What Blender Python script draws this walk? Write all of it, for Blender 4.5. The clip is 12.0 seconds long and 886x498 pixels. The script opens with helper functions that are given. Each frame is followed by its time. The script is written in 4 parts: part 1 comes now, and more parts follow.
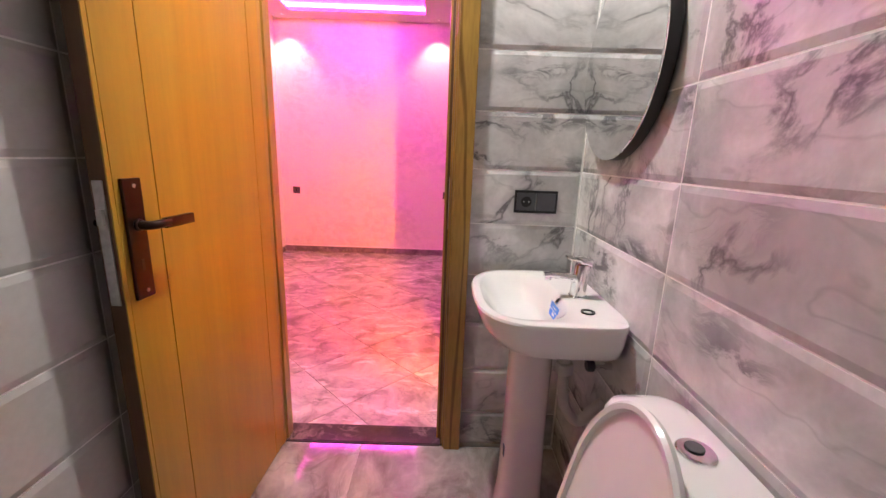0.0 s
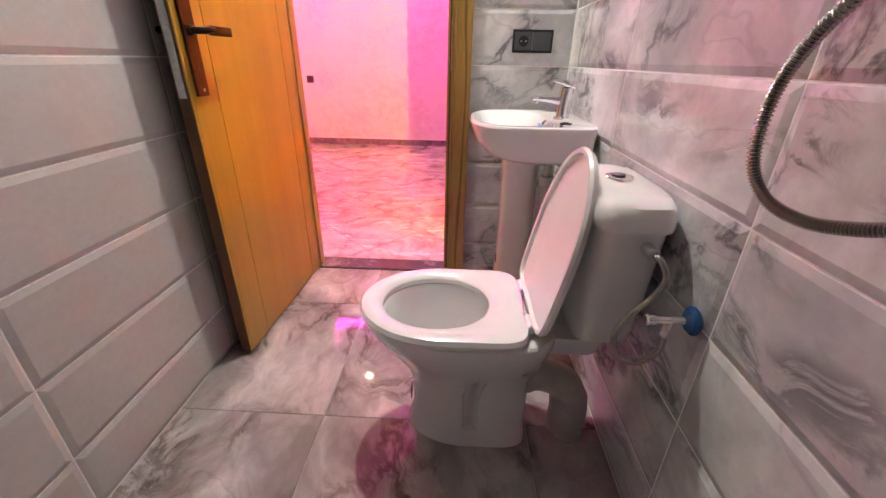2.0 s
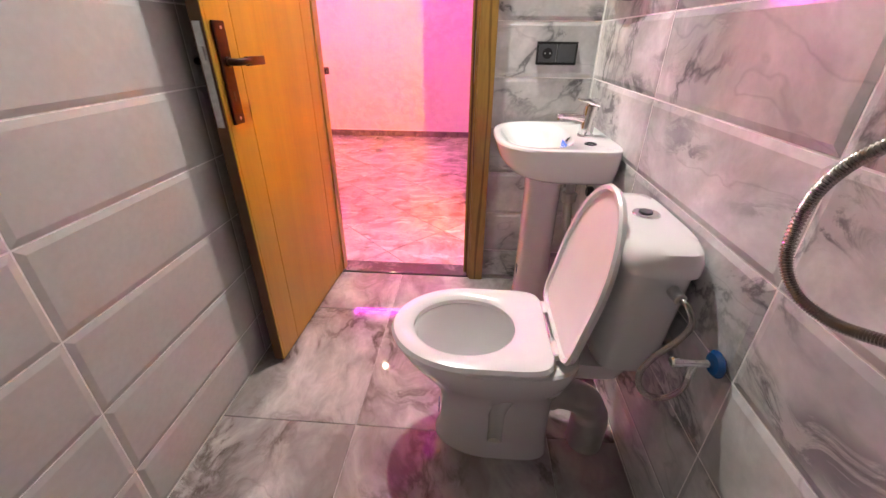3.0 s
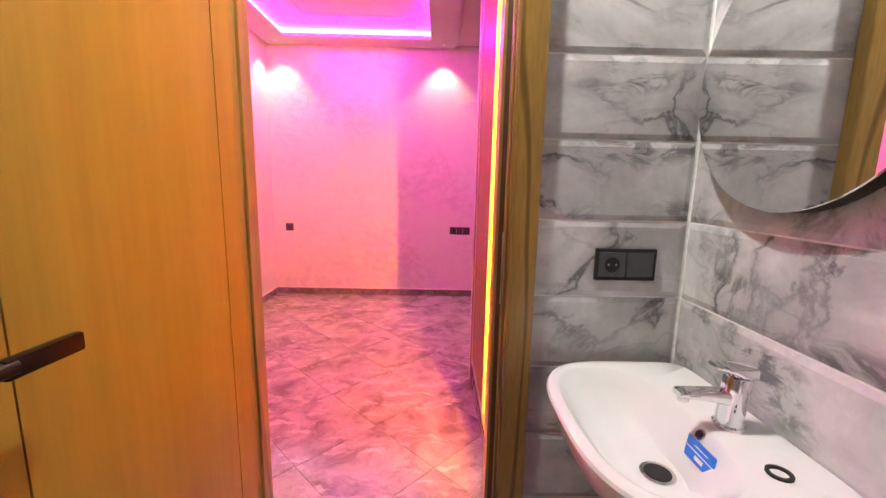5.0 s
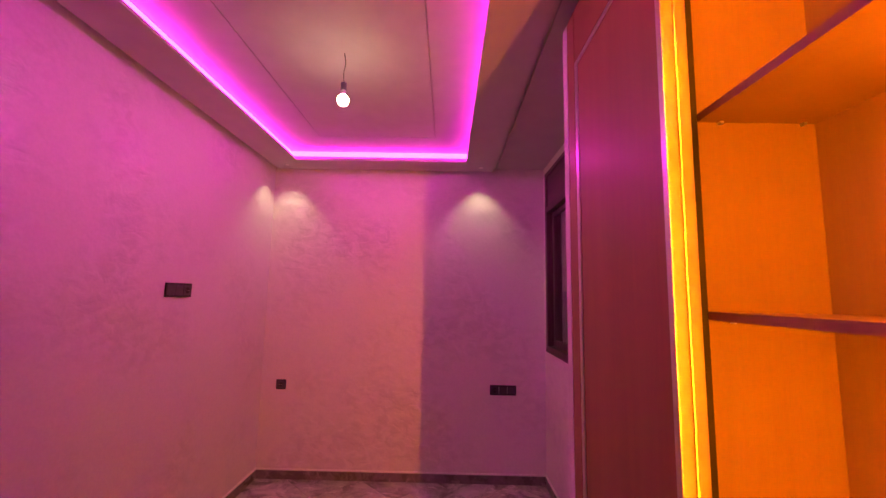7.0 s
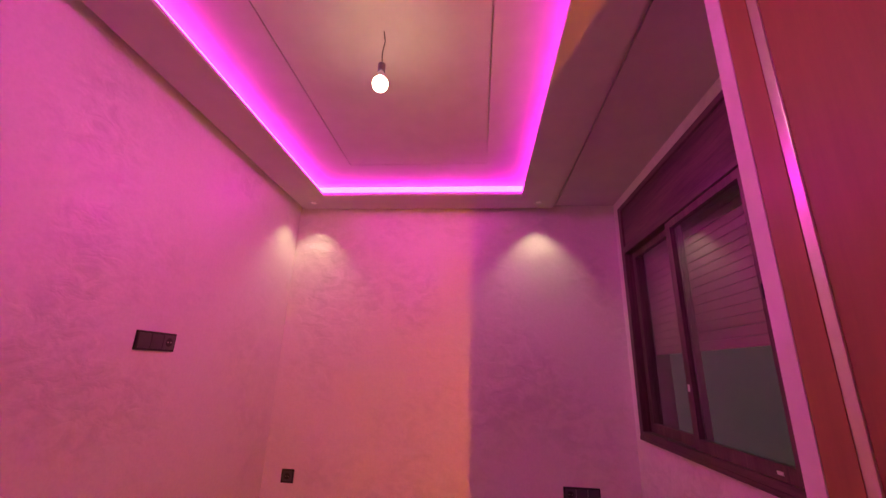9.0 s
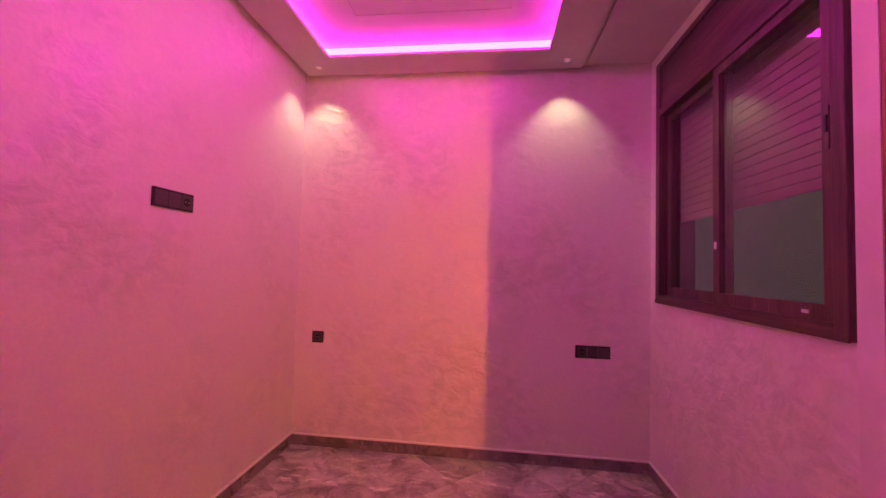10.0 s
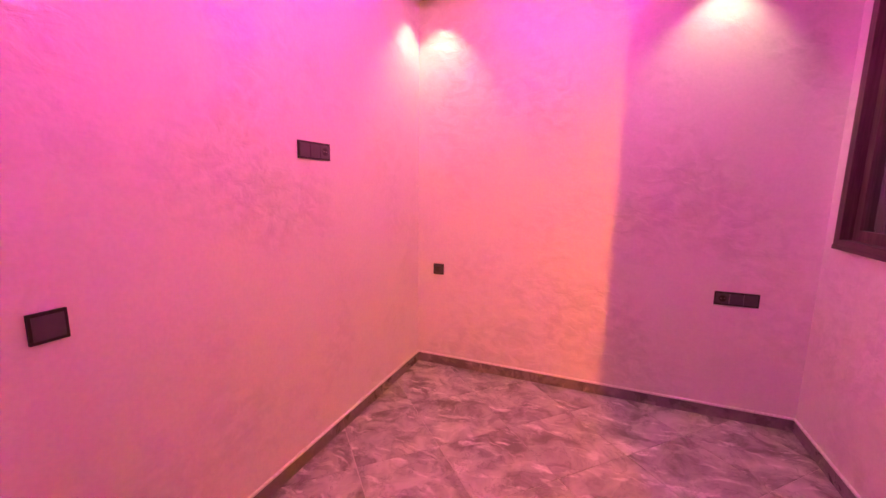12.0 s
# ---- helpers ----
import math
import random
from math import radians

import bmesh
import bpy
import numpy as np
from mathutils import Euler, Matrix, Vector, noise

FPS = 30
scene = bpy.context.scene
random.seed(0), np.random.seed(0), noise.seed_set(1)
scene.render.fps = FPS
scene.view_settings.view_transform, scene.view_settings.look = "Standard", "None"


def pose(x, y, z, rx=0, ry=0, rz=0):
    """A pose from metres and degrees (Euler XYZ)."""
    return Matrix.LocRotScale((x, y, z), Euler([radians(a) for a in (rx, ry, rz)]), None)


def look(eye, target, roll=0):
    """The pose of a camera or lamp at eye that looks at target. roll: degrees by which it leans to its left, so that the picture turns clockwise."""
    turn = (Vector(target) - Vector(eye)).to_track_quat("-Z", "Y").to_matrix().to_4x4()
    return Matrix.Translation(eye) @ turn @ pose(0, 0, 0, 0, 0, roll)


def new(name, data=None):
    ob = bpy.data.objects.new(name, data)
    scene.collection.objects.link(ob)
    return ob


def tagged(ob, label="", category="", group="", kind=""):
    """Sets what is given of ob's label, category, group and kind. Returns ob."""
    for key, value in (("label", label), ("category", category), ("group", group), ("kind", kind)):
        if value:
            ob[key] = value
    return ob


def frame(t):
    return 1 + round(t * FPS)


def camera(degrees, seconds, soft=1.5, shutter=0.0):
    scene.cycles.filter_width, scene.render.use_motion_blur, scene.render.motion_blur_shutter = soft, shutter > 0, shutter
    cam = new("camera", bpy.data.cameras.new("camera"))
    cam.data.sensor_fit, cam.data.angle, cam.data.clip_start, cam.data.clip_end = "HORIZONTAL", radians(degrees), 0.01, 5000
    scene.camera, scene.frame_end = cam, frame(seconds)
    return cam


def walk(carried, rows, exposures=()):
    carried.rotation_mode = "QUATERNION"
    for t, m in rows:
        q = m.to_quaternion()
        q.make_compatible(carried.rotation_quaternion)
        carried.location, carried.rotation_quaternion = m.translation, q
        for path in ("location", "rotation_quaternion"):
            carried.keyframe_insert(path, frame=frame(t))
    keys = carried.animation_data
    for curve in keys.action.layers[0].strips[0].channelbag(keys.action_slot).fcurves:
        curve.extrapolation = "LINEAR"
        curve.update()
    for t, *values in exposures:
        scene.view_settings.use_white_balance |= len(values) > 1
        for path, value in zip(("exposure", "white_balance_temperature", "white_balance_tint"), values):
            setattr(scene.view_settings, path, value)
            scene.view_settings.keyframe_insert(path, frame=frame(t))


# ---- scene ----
cam = camera(96.4, 12.0)
PATH = [
    (0, (0.503, 1.538, 1.193), (0.511, 3.485, 0.739), 2.0),
    (0.5, (0.509, 1.435, 1.114), (0.5, 3.351, 0.539), 1.5),
    (1, (0.527, 1.305, 1.048), (0.513, 3.191, 0.383), 1.4),
    (1.5, (0.541, 1.234, 1.01), (0.512, 3.088, 0.26), 1.4),
    (2, (0.573, 1.218, 0.97), (0.504, 3.022, 0.11), 1.1),
    (2.5, (0.576, 1.21, 1.0), (0.453, 2.969, 0.058), 0.7),
    (2.7, (0.561, 1.214, 1.051), (0.429, 2.966, 0.095), 0.5),
    (4.5, (0.379, 1.676, 1.154), (0.406, 3.614, 0.663), 0.9),
    (5, (0.356, 1.993, 1.237), (0.386, 3.967, 0.916), 1.2),
    (5.5, (0.244, 2.212, 1.335), (0.273, 4.203, 1.151), 0.9),
    (6, (0.165, 2.454, 1.393), (0.173, 4.452, 1.304), 0.9),
    (6.4, (0.14, 2.677, 1.431), (0.146, 4.676, 1.464), 1.0),
    (6.5, (0.138, 2.738, 1.445), (0.146, 4.737, 1.520), 1.0),
    (7, (0.114, 2.936, 1.524), (0.089, 4.923, 1.756), 1.1),
    (7.2, (0.082, 3.008, 1.544), (0.048, 4.986, 1.836), 1.1),
    (8.8, (-0.035, 3.563, 1.489), (-0.193, 5.459, 2.107), 1.7),
    (9, (-0.050, 3.584, 1.445), (-0.226, 5.489, 2.027), 1.9),
    (9.2, (-0.060, 3.613, 1.408), (-0.256, 5.545, 1.898), 2.0),
    (9.5, (-0.085, 3.634, 1.342), (-0.293, 5.59, 1.7), 2.0),
    (9.8, (-0.083, 3.680, 1.300), (-0.311, 5.661, 1.478), 1.7),
    (10, (-0.082, 3.697, 1.262), (-0.321, 5.681, 1.352), 1.6),
    (10.5, (-0.065, 3.741, 1.214), (-0.347, 5.714, 1.043), 1.1),
    (11, (-0.078, 3.746, 1.214), (-0.408, 5.692, 0.890), 0.8),
    (11.2, (-0.085, 3.740, 1.234), (-0.455, 5.676, 0.898), 0.8),
    (11.5, (-0.11, 3.721, 1.289), (-0.557, 5.637, 0.928), 0.8),
    (12, (-0.168, 3.695, 1.365), (-0.902, 5.529, 1.051), 0.8),
]
EXPOSURES = [(0.0, 1.45), (1.0, 1.65), (2.0, 1.87), (2.7, 1.95), (4.5, 1.65), (5.5, 0.95), (6.0, 0.58), (6.5, 0.12), (7.0, -0.45), (9.5, -0.3), (10.0, -0.02), (10.5, 0.28), (11.2, 0.84), (12.0, 0.77)]
walk(cam, [(t, look(eye, target, roll)) for t, eye, target, roll in PATH], EXPOSURES)

# ---- world and light ----
world = bpy.data.worlds.new("night")
scene.world = world
world.use_nodes = True
world.node_tree.nodes["Background"].inputs["Color"].default_value = (0.36, 0.39, 0.38, 1)
world.node_tree.nodes["Background"].inputs["Strength"].default_value = 0.09

LED_STRENGTH = 29.5          # magenta strip in the ceiling cove
BULB_STRENGTH = 76.0        # bare bulb on its cord
CLOSET_STRENGTH = 740.0       # amber strip inside the wardrobe
BATH_WATTS = 35.0            # recessed downlight in the bathroom ceiling
SPOT_WATTS = 9.5             # recessed downlights

# ---- plan, in metres ----
BX0, BX1, BY0, BY1, BH = -0.245, 1.0, -0.6, 3.0, 2.5      # bathroom
RX0, RX1, RY0, RY1 = -1.49, 0.978, 3.09, 6.48            # bedroom
RF = -0.045                                               # bedroom floor level
DX0, DX1, DH = -0.125, 0.52, 2.06                         # doorway
WX0, WY0, WY1 = 0.60, 3.094, 4.512                         # wardrobe front, ends
WIN = (4.988, 6.348, 1.075, 2.595)                           # window y0 y1 z0 z1


# ---- materials ----
def material(name):
    m = bpy.data.materials.new(name)
    m.use_nodes = True
    return m, m.node_tree.nodes, m.node_tree.links, m.node_tree.nodes["Principled BSDF"]


def node(nodes, kind, **values):
    n = nodes.new(kind)
    for key, value in values.items():
        n.inputs[key.replace("_", " ")].default_value = value
    return n


def ramp(nodes, stops):
    n = nodes.new("ShaderNodeValToRGB")
    while len(n.color_ramp.elements) < len(stops):
        n.color_ramp.elements.new(0.5)
    for e, (p, c) in zip(n.color_ramp.elements, stops):
        e.position = p
        e.color = (*c, 1) if len(c) == 3 else c
    return n


def coords(nodes, links, scale=(1, 1, 1), shift=0.0):
    """Object coordinates, shifted by a random amount for each object."""
    tc = nodes.new("ShaderNodeTexCoord")
    mp = nodes.new("ShaderNodeMapping")
    mp.inputs["Scale"].default_value = scale
    links.new(tc.outputs["Object"], mp.inputs["Vector"])
    if shift:
        info = nodes.new("ShaderNodeObjectInfo")
        mul = nodes.new("ShaderNodeMath")
        mul.operation = "MULTIPLY"
        mul.inputs[1].default_value = shift
        links.new(info.outputs["Random"], mul.inputs[0])
        links.new(mul.outputs[0], mp.inputs["Location"])
    return mp.outputs["Vector"]


def bump(nodes, links, bsdf, height, strength, distance=0.01):
    b = nodes.new("ShaderNodeBump")
    b.inputs["Strength"].default_value = strength
    b.inputs["Distance"].default_value = distance
    links.new(height, b.inputs["Height"])
    links.new(b.outputs["Normal"], bsdf.inputs["Normal"])
    return b


def mixed(nodes, links, fac, a, b, blend="MIX"):
    n = nodes.new("ShaderNodeMix")
    n.data_type, n.blend_type = "RGBA", blend
    for sock, v in ((n.inputs["Factor"], fac), (n.inputs["A"], a), (n.inputs["B"], b)):
        if isinstance(v, (int, float)):
            sock.default_value = v
        elif isinstance(v, tuple):
            sock.default_value = (*v, 1)
        else:
            links.new(v, sock)
    return n.outputs["Result"]


def math_node(nodes, links, op, a, b=0.0, clamp=False):
    n = nodes.new("ShaderNodeMath")
    n.operation, n.use_clamp = op, clamp
    for sock, v in zip(n.inputs, (a, b)):
        if isinstance(v, (int, float)):
            sock.default_value = v
        else:
            links.new(v, sock)
    return n.outputs[0]


def plain(name, color, rough=0.5, metal=0.0, vary=0.08, scale=30.0, relief=0.0, coat=0.0):
    """A nearly even surface with slight mottling and wear in its gloss."""
    m, ns, ls, b = material(name)
    v = coords(ns, ls)
    n = node(ns, "ShaderNodeTexNoise", Scale=scale, Detail=4.0)
    ls.new(v, n.inputs["Vector"])
    dark = tuple(c * (1 - vary) for c in color)
    light = tuple(min(1, c * (1 + vary)) for c in color)
    r = ramp(ns, [(0.35, dark), (0.65, light)])
    ls.new(n.outputs["Fac"], r.inputs["Fac"])
    ls.new(r.outputs["Color"], b.inputs["Base Color"])
    rr = math_node(ns, ls, "MULTIPLY_ADD", n.outputs["Fac"], 0.25 * rough)
    rr.node.inputs[2].default_value = rough * 0.87
    ls.new(rr, b.inputs["Roughness"])
    b.inputs["Metallic"].default_value = metal
    b.inputs["Coat Weight"].default_value = coat
    if relief:
        bump(ns, ls, b, n.outputs["Fac"], relief, 0.002)
    return m


def marble(name, light, cloud, vein, scale=3.0, rough=0.12, vein_width=0.035, amount=1.0, shift=37.0, stretch=(1, 1, 1), patches=0.0, spread=0.12):
    """Printed marble: soft clouds with broken dark veins."""
    m, ns, ls, b = material(name)
    v = coords(ns, ls, stretch, shift)
    warp = node(ns, "ShaderNodeTexNoise", Scale=scale * 0.8, Detail=3.0)
    ls.new(v, warp.inputs["Vector"])
    add = ns.new("ShaderNodeVectorMath")
    add.operation = "MULTIPLY_ADD"
    ls.new(warp.outputs["Color"], add.inputs[0])
    add.inputs[1].default_value = (0.35, 0.35, 0.35)
    ls.new(v, add.inputs[2])
    clouds = node(ns, "ShaderNodeTexNoise", Scale=scale * 1.1, Detail=6.0, Roughness=0.6)
    ls.new(add.outputs[0], clouds.inputs["Vector"])
    cr = ramp(ns, [(0.36, cloud), (0.62, light)])
    ls.new(clouds.outputs["Fac"], cr.inputs["Fac"])
    vn = node(ns, "ShaderNodeTexNoise", Scale=scale * 0.7, Detail=8.0, Roughness=0.6, Distortion=0.2)
    ls.new(add.outputs[0], vn.inputs["Vector"])
    ridge = math_node(ns, ls, "ABSOLUTE", math_node(ns, ls, "SUBTRACT", vn.outputs["Fac"], 0.5))
    line = math_node(ns, ls, "SUBTRACT", 1.0, math_node(ns, ls, "DIVIDE", ridge, vein_width), True)
    mask = node(ns, "ShaderNodeTexNoise", Scale=scale * 1.3, Detail=3.0)
    ls.new(v, mask.inputs["Vector"])
    mr = ramp(ns, [(0.42, (0, 0, 0)), (0.62, (1, 1, 1))])
    ls.new(mask.outputs["Fac"], mr.inputs["Fac"])
    fac = math_node(ns, ls, "MULTIPLY", math_node(ns, ls, "MULTIPLY", line, mr.outputs["Color"]), amount, True)
    halo = math_node(ns, ls, "SUBTRACT", 1.0, math_node(ns, ls, "DIVIDE", ridge, vein_width * 4.5), True)
    halo = math_node(ns, ls, "MULTIPLY", halo, 0.75 * min(1.0, amount), True)
    col = mixed(ns, ls, halo, cr.outputs["Color"], cloud)
    # long thin cracks running on a slant
    mp2 = ns.new("ShaderNodeMapping")
    mp2.inputs["Rotation"].default_value = (0.3, 0.2, 0.75)
    mp2.inputs["Scale"].default_value = (0.45, 1.3, 1.0)
    ls.new(add.outputs[0], mp2.inputs["Vector"])
    n2 = node(ns, "ShaderNodeTexNoise", Scale=scale * 0.7, Detail=5.0, Roughness=0.5)
    ls.new(mp2.outputs["Vector"], n2.inputs["Vector"])
    r2 = math_node(ns, ls, "ABSOLUTE", math_node(ns, ls, "SUBTRACT", n2.outputs["Fac"], 0.52))
    crack = math_node(ns, ls, "SUBTRACT", 1.0, math_node(ns, ls, "DIVIDE", r2, vein_width * 0.35), True)
    col = mixed(ns, ls, math_node(ns, ls, "MULTIPLY", crack, 0.24 * min(1.0, amount)), col, vein)
    col = mixed(ns, ls, fac, col, vein)
    if patches:
        # jagged dark smears with pale threads through them, in a few places
        mp3 = ns.new("ShaderNodeMapping")
        mp3.inputs["Rotation"].default_value = (0.0, 0.0, -0.5)
        mp3.inputs["Scale"].default_value = (0.8, 1.9, 1.0)
        ls.new(add.outputs[0], mp3.inputs["Vector"])
        where = node(ns, "ShaderNodeTexNoise", Scale=scale * 1.0, Detail=2.0)
        ls.new(mp3.outputs["Vector"], where.inputs["Vector"])
        wr = ramp(ns, [(0.56, (0, 0, 0)), (0.68, (1, 1, 1))])
        ls.new(where.outputs["Fac"], wr.inputs["Fac"])
        torn = node(ns, "ShaderNodeTexNoise", Scale=scale * 4.2, Detail=9.0, Roughness=0.68, Distortion=0.8)
        ls.new(mp3.outputs["Vector"], torn.inputs["Vector"])
        tr = ramp(ns, [(0.46, (0, 0, 0)), (0.56, (1, 1, 1))])
        ls.new(torn.outputs["Fac"], tr.inputs["Fac"])
        smear = math_node(ns, ls, "MULTIPLY", math_node(ns, ls, "MULTIPLY", wr.outputs["Color"], tr.outputs["Color"]), patches, True)
        col = mixed(ns, ls, math_node(ns, ls, "MULTIPLY", wr.outputs["Color"], 0.3), col, cloud)
        col = mixed(ns, ls, smear, col, vein)
    fine = node(ns, "ShaderNodeTexNoise", Scale=60.0, Detail=4.0)
    ls.new(v, fine.inputs["Vector"])
    fr = ramp(ns, [(0.3, (0.93, 0.93, 0.93)), (0.7, (1, 1, 1))])
    ls.new(fine.outputs["Fac"], fr.inputs["Fac"])
    col = mixed(ns, ls, 1.0, col, fr.outputs["Color"], "MULTIPLY")
    ls.new(col, b.inputs["Base Color"])
    rr = math_node(ns, ls, "MULTIPLY_ADD", clouds.outputs["Fac"], spread)
    rr.node.inputs[2].default_value = rough
    ls.new(rr, b.inputs["Roughness"])
    bump(ns, ls, b, warp.outputs["Fac"], 0.06, 0.004)
    return m


def feathered(name):
    """Grey stone print: dark smudges crossed by pale feathery strokes."""
    m, ns, ls, b = material(name)
    v = coords(ns, ls, (1, 1, 1), 41.0)
    warp = node(ns, "ShaderNodeTexNoise", Scale=4.0, Detail=4.0)
    ls.new(v, warp.inputs["Vector"])
    add = ns.new("ShaderNodeVectorMath")
    add.operation = "MULTIPLY_ADD"
    ls.new(warp.outputs["Color"], add.inputs[0])
    add.inputs[1].default_value = (0.22, 0.22, 0.0)
    ls.new(v, add.inputs[2])
    smudge = node(ns, "ShaderNodeTexNoise", Scale=5.5, Detail=7.0, Roughness=0.62, Distortion=0.5)
    ls.new(add.outputs[0], smudge.inputs["Vector"])
    base = ramp(ns, [(0.35, (0.24, 0.22, 0.22)), (0.48, (0.43, 0.41, 0.41)), (0.66, (0.66, 0.63, 0.62))])
    ls.new(smudge.outputs["Fac"], base.inputs["Fac"])
    col = base.outputs["Color"]
    for turn_z, low, high in ((0.62, 0.57, 0.70), (-0.95, 0.60, 0.72)):
        mp = ns.new("ShaderNodeMapping")
        mp.inputs["Rotation"].default_value = (0.0, 0.0, turn_z)
        mp.inputs["Scale"].default_value = (1.0, 3.0, 1.0)
        ls.new(add.outputs[0], mp.inputs["Vector"])
        n = node(ns, "ShaderNodeTexNoise", Scale=5.0, Detail=6.0, Roughness=0.6)
        ls.new(mp.outputs["Vector"], n.inputs["Vector"])
        r = ramp(ns, [(low, (0, 0, 0)), (high, (1, 1, 1))])
        ls.new(n.outputs["Fac"], r.inputs["Fac"])
        col = mixed(ns, ls, r.outputs["Color"], col, (0.86, 0.83, 0.82))
    vn = node(ns, "ShaderNodeTexNoise", Scale=7.0, Detail=6.0, Roughness=0.6)
    ls.new(add.outputs[0], vn.inputs["Vector"])
    ridge = math_node(ns, ls, "ABSOLUTE", math_node(ns, ls, "SUBTRACT", vn.outputs["Fac"], 0.47))
    line = math_node(ns, ls, "SUBTRACT", 1.0, math_node(ns, ls, "DIVIDE", ridge, 0.014), True)
    col = mixed(ns, ls, math_node(ns, ls, "MULTIPLY", line, 0.45), col, (0.17, 0.15, 0.15))
    ls.new(col, b.inputs["Base Color"])
    rr = math_node(ns, ls, "MULTIPLY_ADD", smudge.outputs["Fac"], 0.12)
    rr.node.inputs[2].default_value = 0.12
    b.inputs["Coat Weight"].default_value = 0.7
    b.inputs["Coat Roughness"].default_value = 0.12
    ls.new(rr, b.inputs["Roughness"])
    bump(ns, ls, b, smudge.outputs["Fac"], 0.05, 0.002)
    return m


def wood(name, light, dark, rough=0.3, scale=1.0, along="z", line=0.5, coat=0.2):
    """Veneer with its grain along one axis."""
    m, ns, ls, b = material(name)
    k = {"x": (0.6, 9, 9), "y": (9, 0.6, 9), "z": (9, 9, 0.6)}[along]
    v = coords(ns, ls, tuple(c * scale for c in k), 11.0)
    broad = node(ns, "ShaderNodeTexNoise", Scale=0.9, Detail=3.0, Distortion=0.4)
    grain = node(ns, "ShaderNodeTexNoise", Scale=6.0, Detail=8.0, Roughness=0.7)
    for n in (broad, grain):
        ls.new(v, n.inputs["Vector"])
    r1 = ramp(ns, [(0.3, dark), (0.7, light)])
    ls.new(broad.outputs["Fac"], r1.inputs["Fac"])
    r2 = ramp(ns, [(0.35, tuple(1 - 0.45 * line for _ in range(3))), (0.6, (1, 1, 1))])
    ls.new(grain.outputs["Fac"], r2.inputs["Fac"])
    col = mixed(ns, ls, 1.0, r1.outputs["Color"], r2.outputs["Color"], "MULTIPLY")
    ls.new(col, b.inputs["Base Color"])
    rr = math_node(ns, ls, "MULTIPLY_ADD", grain.outputs["Fac"], 0.15)
    rr.node.inputs[2].default_value = rough
    ls.new(rr, b.inputs["Roughness"])
    b.inputs["Coat Weight"].default_value = coat
    b.inputs["Coat Roughness"].default_value = 0.25
    bump(ns, ls, b, grain.outputs["Fac"], 0.12, 0.001)
    return m


def knotty(name, light, dark):
    """Printed pine pattern with wavy dark cathedral lines."""
    m, ns, ls, b = material(name)
    v = coords(ns, ls, (1, 1, 0.13), 5.0)
    w = ns.new("ShaderNodeTexWave")
    w.wave_type, w.bands_direction = "BANDS", "X"
    for key, val in (("Scale", 3.2), ("Distortion", 5.0), ("Detail", 2.0), ("Detail Scale", 1.6)):
        w.inputs[key].default_value = val
    ls.new(v, w.inputs["Vector"])
    r = ramp(ns, [(0.0, dark), (0.035, light), (0.9, tuple(c * 0.9 for c in light))])
    ls.new(w.outputs["Fac"], r.inputs["Fac"])
    n = node(ns, "ShaderNodeTexNoise", Scale=120.0, Detail=4.0)
    ls.new(v, n.inputs["Vector"])
    r2 = ramp(ns, [(0.3, (0.8, 0.8, 0.8)), (0.6, (1, 1, 1))])
    ls.new(n.outputs["Fac"], r2.inputs["Fac"])
    ls.new(mixed(ns, ls, 1.0, r.outputs["Color"], r2.outputs["Color"], "MULTIPLY"), b.inputs["Base Color"])
    b.inputs["Roughness"].default_value = 0.3
    b.inputs["Coat Weight"].default_value = 0.4
    b.inputs["Coat Roughness"].default_value = 0.15
    bump(ns, ls, b, n.outputs["Fac"], 0.1, 0.001)
    return m


